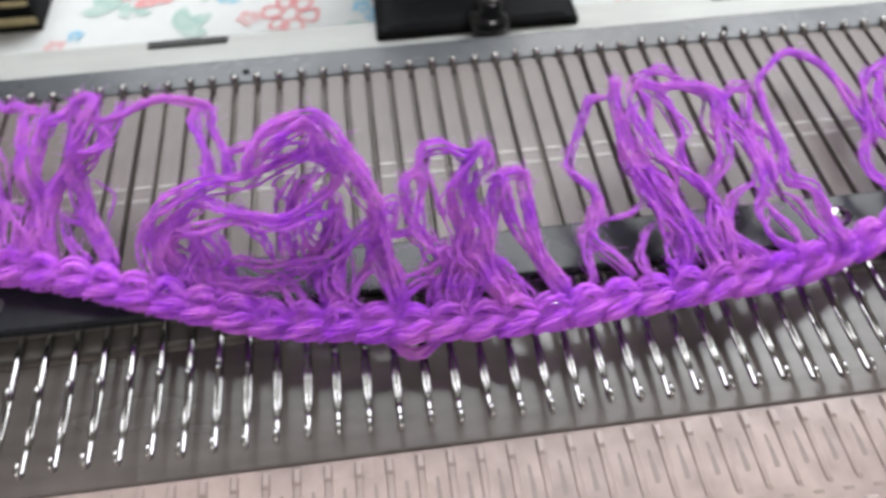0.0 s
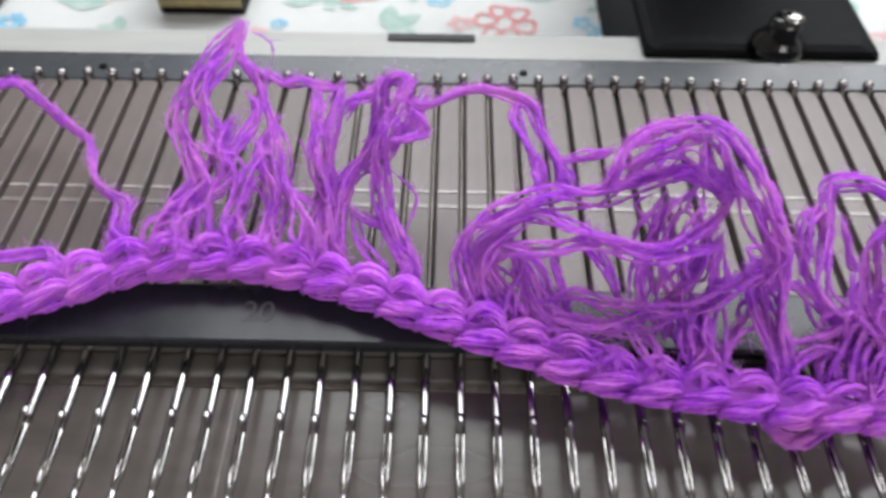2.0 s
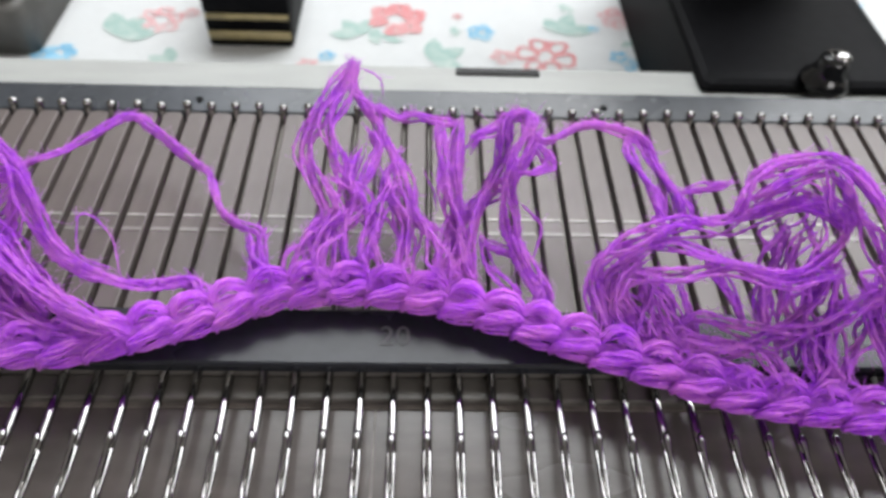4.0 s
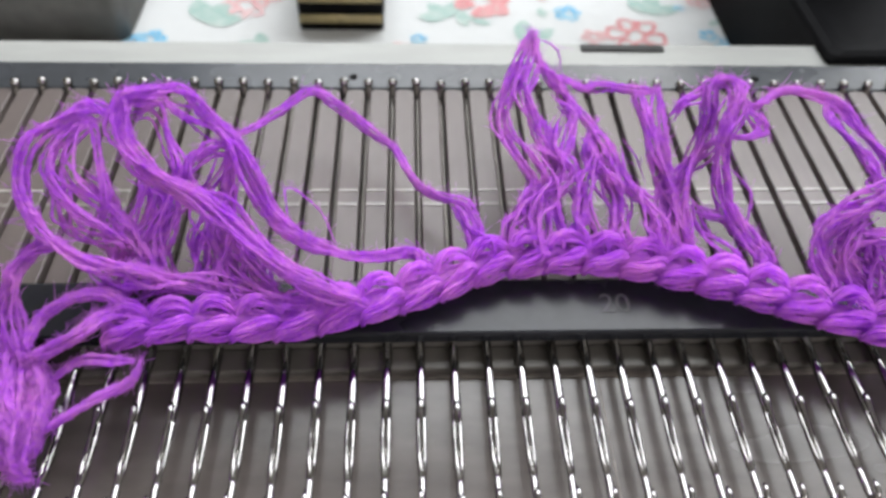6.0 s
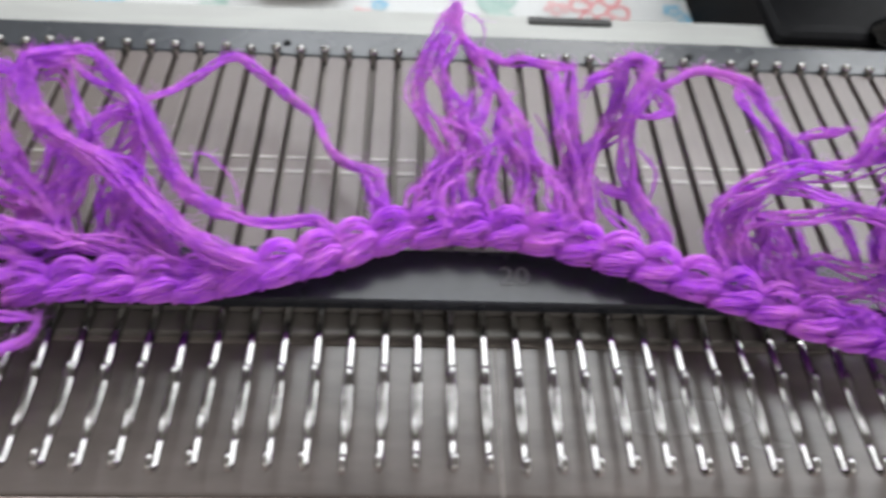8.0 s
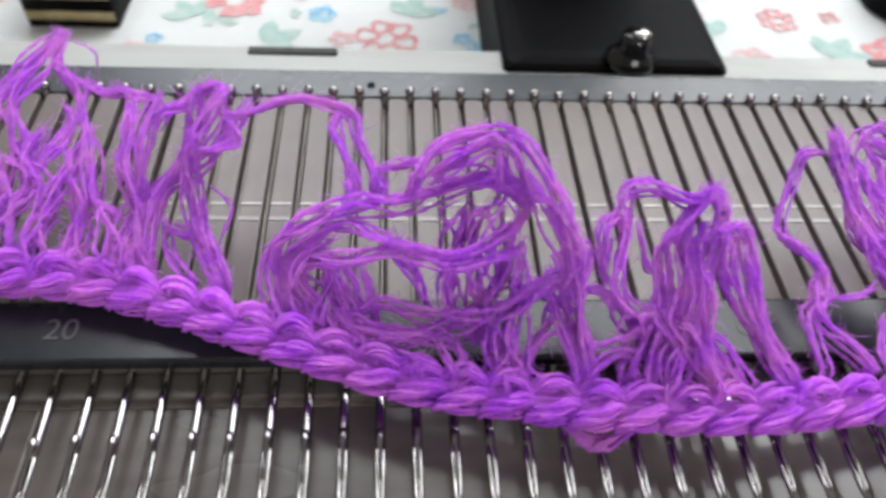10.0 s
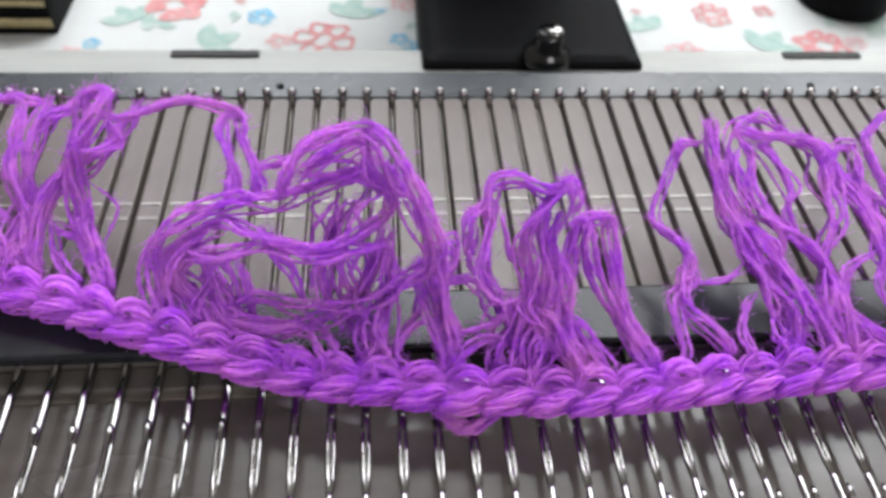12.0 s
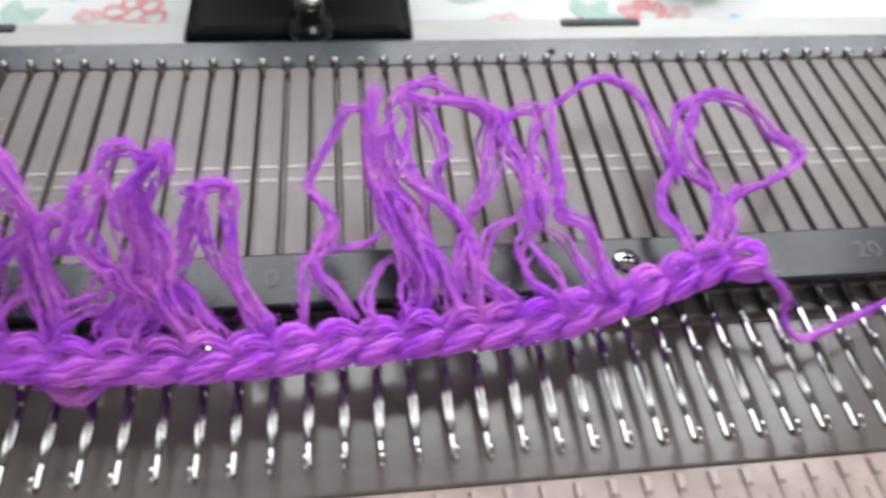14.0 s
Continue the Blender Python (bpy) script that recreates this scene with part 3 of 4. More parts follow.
strands("yarn_loop", 3, 2, 0.55, 12, [(-272, 51, 10.5), (-271, 53, 14), (-274, 59, 18), (-282, 63, 24), (-289, 68, 30), (-288, 76, 34), (-283, 81, 36)])
strands("yarn_loop", 4, 1.5, 0.55, 13, [(-220, 41, 16), (-231, 45, 18), (-243, 52, 21), (-254, 63, 25), (-267, 68, 29), (-275, 74, 34), (-278, 81, 37), (-276, 86, 38), (-267, 91, 36), (-259, 86, 34), (-252, 79, 31), (-247, 70, 26), (-241, 62, 20), (-232, 58, 16), (-221, 56, 14), (-210, 58, 13), (-206, 53, 13), (-206, 50, 10.5)])
strands("yarn_loop", 4, 1.6, 0.55, 14, [(-223, 42, 16), (-234, 46, 18), (-245, 53, 22), (-258, 63, 26), (-270, 69, 30), (-276, 77, 35), (-276, 87, 37), (-269, 88, 36)])
strands("yarn_loop", 3, 1.8, 0.55, 15, [(-269, 88, 36), (-262, 84, 33), (-253, 80, 30), (-248, 71, 27), (-244, 66, 22), (-235, 59, 17), (-228, 58, 15)])
strands("yarn_loop", 3, 1.4, 0.55, 16, [(-261, 69, 24), (-263, 74, 27), (-259, 78, 29), (-253, 78, 28), (-255, 74, 26)])
strands("yarn_loop", 3, 1.4, 0.55, 17, [(-276, 84, 33), (-271, 86, 33), (-266, 79, 30), (-264, 72, 27), (-266, 69, 22)])
strands("yarn_loop", 3, 2.2, 0.55, 18, [(-274, 48, 10.5), (-274, 50, 13), (-273, 61, 16), (-272, 70, 20), (-275, 73, 23)])
strands("yarn_loop", 3, 2, 0.55, 19, [(-267, 48, 10.5), (-267, 51, 13), (-269, 61, 16), (-266, 70, 19), (-264, 75, 22)])
strands("yarn_loop", 3, 2.2, 0.55, 20, [(-257, 45, 10.5), (-257, 47, 13), (-256, 58, 15), (-260, 69, 18), (-258, 77, 22), (-255, 80, 26)])
strands("yarn_loop", 3, 2.2, 0.55, 21, [(-248, 43, 10.5), (-248, 46, 13), (-253, 56, 14), (-256, 65, 16), (-259, 70, 19)])
strands("yarn_loop", 3, 2, 0.55, 22, [(-277, 49, 10.5), (-277, 52, 13), (-281, 63, 17), (-283, 70, 20), (-287, 72, 26)])
strands("yarn_loop", 3, 2, 0.55, 23, [(-243, 45, 10.5), (-243, 48, 13), (-248, 57, 15), (-253, 64, 17), (-257, 69, 20)])
strands("yarn_loop", 1, 0.4, 0.35, 24, [(-228, 60, 12), (-233, 71, 13), (-238, 78, 14), (-242, 76, 15), (-239, 66, 13), (-229, 62, 12)])
strands("yarn_loop", 3, 1.0, 0.55, 25, [(-263, 81, 22), (-257, 88, 22), (-251, 96, 20), (-244, 104, 20), (-238, 113, 18), (-231, 110, 15), (-221, 103, 11), (-215, 99, 9), (-209, 85, 9), (-202, 78, 11), (-196, 74, 13), (-193, 64, 14), (-193, 61, 10.5)])
strands("yarn_loop", 2, 1, 0.55, 26, [(-200, 77, 12), (-196, 66, 13), (-191, 59, 14), (-191, 57, 10.5)])
strands("yarn_loop", 2, 1, 0.55, 27, [(-194, 77, 12), (-195, 68, 13), (-195, 60, 14), (-195, 58, 10.5)])
strands("yarn_loop", 4, 1.6, 0.55, 28, [(-179, 60, 10.5), (-179, 62, 14), (-182, 71, 16), (-178, 77, 18), (-182, 87, 20), (-185, 96, 22), (-184, 104, 25), (-180, 114, 27), (-174, 129, 28)])
strands("yarn_loop", 4, 1.6, 0.55, 29, [(-174, 129, 28), (-176, 117, 27), (-180, 103, 26), (-176, 92, 24), (-173, 83, 21), (-174, 74, 17), (-173, 62, 14), (-173, 60, 10.5)])
strands("yarn_loop", 4, 1.6, 0.55, 30, [(-174, 128, 28), (-172, 117, 25), (-167, 113, 22), (-164, 105, 21), (-159, 92, 22), (-157, 80, 20), (-157, 71, 17), (-159, 62, 14), (-159, 60, 10.5)])
strands("yarn_loop", 1, 0.3, 0.35, 31, [(-173, 126, 28), (-167, 126, 24), (-166, 121, 20)])
strands("yarn_loop", 3, 1.2, 0.55, 32, [(-167, 116, 22), (-161, 110, 22), (-155, 109, 24), (-149, 103, 27), (-144, 101, 28)])
strands("yarn_loop", 5, 1.8, 0.55, 33, [(-144, 102, 28), (-145, 89, 26), (-145, 78, 22), (-147, 71, 17), (-149, 60, 14), (-149, 58, 10.5)])
strands("yarn_loop", 4, 1.8, 0.55, 34, [(-150, 101, 28), (-149, 89, 26), (-148, 79, 23), (-144, 71, 17), (-142, 61, 14), (-141, 58, 10.5)])
strands("yarn_loop", 3, 1.8, 0.55, 35, [(-170, 79, 16), (-166, 75, 16), (-167, 68, 15), (-171, 62, 14), (-171, 60, 10.5)])
strands("yarn_loop", 3, 1.4, 0.55, 36, [(-173, 81, 18), (-168, 88, 20), (-166, 98, 21), (-169, 106, 21)])
strands("yarn_loop", 3, 1.5, 0.55, 37, [(-160, 97, 22), (-164, 86, 20), (-161, 78, 18), (-158, 72, 16), (-160, 62, 14), (-160, 60, 10.5)])
strands("yarn_loop", 1, 0.4, 0.4, 38, [(-154, 91, 21), (-151, 84, 20), (-150, 78, 18)])
strands("yarn_loop", 3, 1.2, 0.55, 39, [(-158, 76, 18), (-153, 73, 18), (-148, 71, 17)])
strands("yarn_loop", 5, 1.7, 0.55, 40, [(-141, 60, 10.5), (-142, 62, 14), (-140, 72, 18), (-137, 82, 22), (-133, 89, 28), (-132, 96, 33), (-127, 97, 34), (-127, 91, 34), (-130, 84, 31), (-132, 78, 25), (-131, 70, 18), (-129, 62, 15), (-124, 55, 14), (-124, 53, 10.5)])
strands("yarn_loop", 3, 1.3, 0.55, 41, [(-142, 91, 28), (-137, 95, 31), (-131, 97, 33)])
strands("yarn_loop", 2, 0.8, 0.55, 42, [(-127, 91, 34), (-123, 85, 32), (-122, 82, 31), (-127, 80, 31), (-131, 81, 30)])
strands("yarn_loop", 1, 0.4, 0.55, 43, [(-130, 77, 24), (-125, 75, 20), (-124, 71, 18), (-126, 64, 15)])
strands("yarn_loop", 2, 1, 0.55, 44, [(-124, 51, 10.5), (-125, 53, 14), (-125, 58, 15), (-129, 65, 16), (-135, 68, 16), (-139, 71, 17)])
strands("yarn_loop", 2, 1, 0.55, 45, [(-139, 71, 17), (-136, 63, 15), (-131, 57, 14), (-130, 55, 10.5)])
strands("yarn_loop", 4, 1.2, 0.55, 46, [(-124, 52, 10.5), (-124, 54, 14), (-125, 60, 15), (-129, 66, 17), (-130, 71, 19)])
strands("yarn_loop", 3, 1.5, 0.55, 47, [(-187, 58, 10.5), (-187, 60, 14), (-185, 65, 16), (-181, 70, 17), (-179, 77, 18)])
strands("yarn_loop", 4, 1.0, 0.55, 48, [(-127, 90, 34), (-122, 90, 32), (-114, 97, 31), (-106, 99, 30), (-96, 97, 28), (-94, 87, 27), (-90, 78, 26), (-90, 70, 24)])
strands("yarn_loop", 3, 1.2, 0.55, 49, [(-98, 98, 28), (-99, 91, 27), (-96, 84, 26), (-94, 76, 26), (-93, 71, 24)])
strands("yarn_loop", 3, 1.4, 0.55, 50, [(-43, 29, 10.5), (-44, 31, 14), (-46, 39, 20), (-47, 47, 30), (-50, 53, 38), (-54, 59, 43), (-60, 67, 46), (-65, 70, 45), (-72, 71, 42), (-78, 69, 40), (-81, 64, 37), (-82, 63, 33)])
strands("yarn_loop", 4, 2, 0.55, 51, [(-62, 68, 45), (-60, 62, 44), (-56, 57, 40), (-52, 53, 37), (-49, 48, 31), (-50, 44, 26)])
strands("yarn_loop", 3, 1.4, 0.55, 52, [(-63, 68, 45), (-61, 61, 41), (-58, 60, 38), (-59, 56, 33)])
strands("yarn_loop", 4, 2.2, 0.55, 53, [(-62, 68, 45), (-67, 69, 43), (-74, 68, 41), (-78, 66, 38)])
strands("yarn_loop", 4, 1.8, 0.55, 54, [(-109, 46, 10.5), (-110, 47, 14), (-112, 54, 18), (-110, 60, 23), (-102, 62, 27), (-93, 64, 30), (-84, 63, 31), (-74, 66, 33), (-65, 67, 34), (-57, 62, 34)])
strands("yarn_loop", 3, 1.2, 0.55, 55, [(-107, 46, 10.5), (-107, 47, 14), (-110, 56, 18), (-103, 59, 24), (-95, 60, 28), (-88, 55, 30), (-80, 51, 31), (-70, 50, 32), (-61, 54, 33), (-56, 60, 34)])
strands("yarn_loop", 3, 1.3, 0.55, 56, [(-103, 46, 10.5), (-103, 47, 14), (-106, 53, 18), (-102, 56, 22), (-94, 52, 26), (-84, 51, 29), (-75, 47, 30), (-67, 47, 31), (-58, 50, 31)])
strands("yarn_loop", 4, 2.2, 0.55, 57, [(-57, 65, 40), (-59, 60, 36), (-64, 67, 37), (-72, 66, 36), (-78, 65, 34)])
strands("yarn_loop", 3, 1, 0.55, 58, [(-89, 77, 28), (-82, 77, 30), (-78, 76, 33)])
strands("yarn_loop", 3, 1.2, 0.55, 59, [(-88, 69, 26), (-89, 73, 27), (-90, 77, 28)])
strands("yarn_loop", 3, 1.2, 0.55, 60, [(-94, 66, 26), (-95, 72, 26), (-95, 76, 27)])
strands("yarn_loop", 3, 1.5, 0.55, 61, [(-97, 41, 10.5), (-97, 43, 14), (-89, 47, 17), (-79, 43, 18), (-70, 42, 19), (-60, 44, 22), (-52, 46, 26), (-46, 47, 29)])
strands("yarn_loop", 3, 1.5, 0.55, 62, [(-93, 38, 10.5), (-93, 40, 14), (-85, 39, 15), (-75, 41, 17), (-66, 47, 20), (-62, 51, 25), (-58, 54, 30)])
strands("yarn_loop", 3, 1.5, 0.55, 63, [(-100, 44, 10.5), (-101, 46, 14), (-99, 53, 18), (-102, 58, 22)])
strands("yarn_loop", 3, 1.5, 0.55, 64, [(-94, 41, 10.5), (-94, 43, 14), (-95, 52, 17), (-98, 57, 21)])
strands("yarn_loop", 2, 1, 0.55, 65, [(-77, 45, 15), (-80, 50, 19), (-84, 55, 24), (-86, 59, 27)])
strands("yarn_loop", 4, 3, 0.55, 66, [(-68, 41, 10.5), (-68, 43, 14), (-71, 49, 19), (-70, 54, 25), (-67, 62, 30)])
strands("yarn_loop", 3, 3, 0.55, 67, [(-73, 45, 15), (-74, 53, 20), (-72, 59, 27), (-70, 64, 31)])
strands("yarn_loop", 4, 2, 0.55, 68, [(-60, 34, 10.5), (-61, 36, 14), (-61, 42, 16), (-59, 47, 22), (-58, 53, 28)])
strands("yarn_loop", 2, 1, 0.55, 69, [(-56, 32, 10.5), (-57, 34, 14), (-52, 41, 17), (-48, 46, 23), (-46, 53, 29)])
strands("yarn_loop", 3, 1.5, 0.55, 70, [(-43, 29, 10.5), (-44, 31, 14), (-44, 37, 16), (-48, 44, 22), (-50, 49, 26)])
strands("yarn_loop", 3, 2, 0.55, 71, [(-64, 38, 10.5), (-65, 40, 14), (-64, 45, 18), (-60, 50, 24), (-59, 57, 30)])
strands("yarn_loop", 2, 1, 0.55, 72, [(-89, 43, 10.5), (-89, 44, 14), (-90, 50, 17), (-93, 54, 21)])
strands("yarn_loop", 3, 3, 0.55, 73, [(-62, 62, 34), (-66, 57, 30), (-67, 51, 25), (-63, 47, 18)])
strands("yarn_loop", 3, 2, 0.55, 74, [(-106, 43, 10.5), (-106, 45, 14), (-108, 50, 17), (-106, 55, 21), (-101, 59, 25)])
strands("yarn_loop", 4, 1.4, 0.55, 75, [(-30, 28, 10.5), (-31, 29, 14), (-29, 35, 18), (-28, 40, 22), (-29, 46, 28), (-29, 51, 33), (-26, 53, 37), (-21, 57, 41), (-19, 57, 42), (-18, 54, 41), (-20, 51, 38)])
strands("yarn_loop", 4, 1.6, 0.55, 76, [(-20, 52, 38), (-22, 48, 34), (-21, 44, 29), (-20, 38, 23), (-18, 31, 16), (-17, 29, 14), (-17, 27, 10.5)])
strands("yarn_loop", 4, 2, 0.55, 77, [(-24, 52, 38), (-26, 48, 33), (-25, 43, 28), (-25, 37, 22), (-21, 32, 17), (-19, 29, 14), (-19, 27, 10.5)])
strands("yarn_loop", 3, 1.3, 0.55, 78, [(-36, 54, 31), (-35, 61, 33), (-33, 64, 35), (-28, 62, 37), (-24, 56, 40), (-20, 56, 41)])
strands("yarn_loop", 3, 1.5, 0.55, 79, [(-41, 50, 27), (-40, 56, 31), (-37, 60, 32), (-35, 58, 31), (-37, 51, 28), (-38, 46, 25), (-35, 42, 22), (-30, 39, 20)])
strands("yarn_loop", 2, 1, 0.55, 80, [(-33, 57, 33), (-34, 53, 31), (-32, 49, 28), (-30, 48, 27)])
strands("yarn_loop", 3, 1.5, 0.55, 81, [(-39, 47, 24), (-40, 52, 27), (-39, 55, 30)])
strands("yarn_loop", 4, 1.3, 0.55, 82, [(-18, 42, 22), (-17, 49, 26), (-14, 55, 30), (-10, 57, 31), (-7, 58, 31), (-7, 54, 29), (-7, 47, 25), (-6, 38, 20), (-2, 32, 16), (0, 29, 14), (1, 28, 10.5)])
strands("yarn_loop", 3, 1.2, 0.55, 83, [(-17, 55, 30), (-13, 56, 31), (-12, 53, 30), (-11, 47, 25), (-8, 40, 20), (-5, 34, 16), (-2, 29, 14), (-1, 28, 10.5)])
strands("yarn_loop", 5, 3, 0.55, 84, [(-30, 42, 22), (-27, 37, 19), (-25, 32, 17), (-27, 29, 14), (-27, 27, 10.5)])
strands("yarn_loop", 5, 3, 0.55, 85, [(-34, 41, 21), (-29, 38, 19), (-21, 35, 17), (-18, 29, 14), (-17, 27, 10.5)])
strands("yarn_loop", 4, 2.5, 0.55, 86, [(-36, 34, 15), (-33, 38, 19), (-28, 40, 21)])
strands("yarn_loop", 3, 1.2, 0.55, 87, [(-21, 39, 20), (-16, 36, 18), (-13, 31, 16), (-11, 29, 14), (-10, 28, 10.5)])
strands("yarn_loop", 4, 3, 0.55, 88, [(-26, 39, 22), (-21, 36, 20), (-19, 31, 16)])
strands("yarn_loop", 4, 1.5, 0.55, 89, [(-46, 29, 10.5), (-46, 31, 14), (-48, 38, 18), (-50, 45, 22), (-52, 50, 26)])
strands("yarn_loop", 3, 1.8, 0.55, 90, [(-47, 39, 17), (-49, 46, 21), (-48, 52, 25), (-44, 53, 26), (-45, 48, 24), (-49, 45, 22)])
strands("yarn_loop", 2, 1, 0.55, 91, [(-48, 38, 16), (-41, 36, 17), (-34, 38, 18)])
strands("yarn_loop", 2, 1.5, 0.55, 92, [(-43, 29, 10.5), (-43, 31, 14), (-37, 35, 16), (-32, 33, 16)])
strands("yarn_loop", 2, 1, 0.55, 93, [(-49, 48, 20), (-41, 47, 22), (-36, 41, 21)])
strands("yarn_loop", 2, 1, 0.55, 94, [(-57, 31, 10.5), (-57, 33, 14), (-55, 37, 16), (-49, 39, 17)])
strands("yarn_loop", 3, 2, 0.55, 95, [(-64, 31, 10.5), (-64, 33, 14), (-65, 41, 18), (-65, 47, 22)])
strands("yarn_loop", 3, 2, 0.55, 96, [(-60, 30, 10.5), (-60, 31, 14), (-61, 39, 17), (-58, 45, 21), (-52, 47, 24)])
strands("yarn_loop", 1, 0.4, 0.55, 97, [(-55, 28, 10.5), (-55, 30, 14), (-57, 33, 15), (-56, 41, 18), (-57, 46, 20)])
strands("yarn_loop", 5, 1.4, 0.7, 98, [(-49, 22, 7), (-44, 20, 4), (-40, 19, 4), (-35, 21, 7)])
strands("yarn_loop", 2, 1.2, 0.55, 99, [(7, 29, 10.5), (8, 31, 14), (8, 39, 15), (9, 45, 16), (15, 49, 17), (16, 55, 18), (12, 61, 18), (9, 68, 18), (11, 74, 20), (17, 84, 23), (20, 87, 25), (25, 86, 26)])
strands("yarn_loop", 3, 1.5, 0.55, 100, [(18, 30, 10.5), (18, 31, 14), (15, 37, 15), (11, 42, 16), (13, 51, 17), (15, 55, 18), (11, 63, 18)])
strands("yarn_loop", 2, 1, 0.55, 101, [(16, 49, 15), (23, 49, 16), (27, 52, 17)])
strands("yarn_loop", 3, 1.6, 0.55, 102, [(26, 92, 29), (24, 82, 28), (24, 73, 25), (25, 63, 21), (29, 55, 19), (32, 48, 17), (35, 40, 16), (35, 32, 14), (35, 30, 10.5)])
strands("yarn_loop", 3, 1.5, 0.55, 103, [(28, 91, 29), (26, 82, 28), (27, 73, 25), (29, 64, 22), (36, 55, 19), (39, 46, 17), (42, 37, 15), (44, 31, 14), (44, 30, 10.5)])
strands("yarn_loop", 2, 1, 0.55, 104, [(30, 83, 27), (34, 90, 28), (42, 94, 28), (47, 91, 27), (49, 90, 26)])
strands("yarn_loop", 3, 1.4, 0.55, 105, [(30, 83, 27), (31, 76, 26), (33, 67, 24), (36, 62, 22), (43, 56, 20), (47, 48, 18), (48, 41, 16), (53, 34, 14), (53, 32, 10.5)])
strands("yarn_loop", 2, 1, 0.55, 106, [(33, 88, 28), (36, 81, 27), (34, 72, 25), (35, 63, 23), (38, 56, 20), (35, 50, 18), (40, 41, 16), (42, 31, 14), (42, 30, 10.5)])
strands("yarn_loop", 3, 1.5, 0.55, 107, [(38, 87, 27), (41, 79, 26), (42, 70, 25), (40, 64, 23), (44, 57, 20), (48, 50, 18), (48, 39, 16), (48, 31, 14), (48, 29, 10.5)])
strands("yarn_loop", 4, 2, 0.55, 108, [(35, 88, 28), (41, 87, 27), (49, 89, 25), (56, 86, 24), (56, 78, 23), (54, 66, 22), (51, 59, 20), (48, 53, 18)])
strands("yarn_loop", 3, 1.5, 0.55, 109, [(49, 88, 25), (57, 89, 24), (61, 85, 22), (61, 77, 21), (65, 67, 19), (64, 56, 18), (61, 48, 17)])
strands("yarn_loop", 4, 1.5, 0.55, 110, [(78, 96, 18), (74, 81, 19), (73, 66, 19), (71, 56, 18), (78, 50, 16), (80, 40, 15), (81, 34, 14), (82, 32, 10.5)])
strands("yarn_loop", 3, 1.5, 0.55, 111, [(76, 94, 18), (71, 93, 19), (63, 88, 21), (61, 82, 21), (65, 68, 20), (64, 56, 18), (65, 50, 17)])
strands("yarn_loop", 4, 2.4, 0.55, 112, [(74, 91, 18), (70, 77, 19), (69, 65, 19), (67, 54, 18)])
strands("yarn_loop", 2, 1.5, 0.55, 113, [(64, 51, 17), (60, 45, 16), (63, 37, 15), (66, 32, 14), (66, 30, 10.5)])
strands("yarn_loop", 2, 1.5, 0.55, 114, [(63, 50, 17), (65, 43, 16), (69, 37, 15), (71, 32, 14), (72, 30, 10.5)])
strands("yarn_loop", 2, 1.2, 0.55, 115, [(68, 51, 17), (73, 46, 16), (74, 38, 15), (76, 32, 14), (76, 31, 10.5)])
strands("yarn_loop", 1, 0.5, 0.55, 116, [(64, 47, 16), (60, 39, 15), (65, 33, 14), (65, 31, 10.5)])
strands("yarn_loop", 2, 1, 0.55, 117, [(63, 56, 18), (56, 52, 17), (52, 48, 16), (49, 38, 15), (48, 31, 14), (48, 29, 10.5)])
strands("yarn_loop", 5, 3, 0.55, 118, [(29, 61, 21), (33, 52, 19), (36, 43, 17), (38, 34, 15)])
strands("yarn_loop", 4, 2.5, 0.55, 119, [(28, 67, 23), (29, 56, 20), (32, 47, 18), (34, 39, 16), (33, 32, 14), (33, 30, 10.5)])
strands("yarn_loop", 2, 1, 0.55, 120, [(29, 45, 16), (25, 40, 15), (23, 34, 14), (24, 30, 14), (24, 28, 10.5)])
strands("yarn_loop", 4, 1.5, 0.55, 121, [(47, 48, 18), (49, 41, 16), (54, 33, 15), (56, 31, 14), (56, 29, 10.5)])
strands("yarn_loop", 3, 2, 0.55, 122, [(48, 52, 18), (45, 42, 17), (45, 34, 15)])
strands("yarn_loop", 3, 2, 0.55, 123, [(32, 83, 27), (28, 75, 25), (29, 66, 22), (27, 58, 20)])
strands("yarn_loop", 3, 1.1, 0.55, 124, [(79, 96, 17), (86, 104, 15), (98, 114, 12), (106, 111, 11), (110, 98, 11), (110, 82, 12), (110, 75, 12), (104, 67, 12), (102, 59, 12), (104, 51, 13), (104, 44, 14), (105, 42, 10.5)])
strands("yarn_loop", 3, 1.1, 0.55, 125, [(110, 74, 10.5), (110, 77, 13), (114, 90, 14), (120, 99, 14), (130, 103, 14), (140, 99, 13), (145, 88, 12), (150, 81, 11), (145, 75, 11), (133, 67, 12), (122, 61, 13), (115, 51, 14), (110, 43, 15)])
strands("yarn_loop", 3, 1.2, 0.55, 126, [(123, 94, 10.5), (123, 97, 14), (117, 87, 14), (115, 77, 13), (117, 70, 13), (117, 60, 13), (112, 49, 14), (105, 43, 15)])
strands("yarn_loop", 2, 1, 0.55, 127, [(110, 69, 10.5), (110, 73, 13), (114, 70, 13), (119, 63, 13), (116, 51, 14), (117, 49, 10.5)])
strands("yarn_loop", 2, 0.8, 0.55, 128, [(127, 68, 12), (120, 60, 13), (118, 51, 14), (112, 43, 15)])
strands("yarn_tail", 3, 0.8, 0.7, 129, [(115, 42, 12), (121, 38, 12), (127, 34, 9), (128, 29, 4), (131, 24, 2.4), (137, 25, 3), (145, 27, 5), (154, 30, 7), (168, 35, 7)])
strands("yarn_loop", 8, 3.4, 0.85, 130, [(-297, 37, 11), (-297, 26, 9), (-295, 19, 7), (-292, 11, 4)])
strands("yarn_loop", 7, 3.0, 0.85, 131, [(-294, 31, 10), (-291, 22, 8), (-291, 14, 6), (-292, 10, 3)])
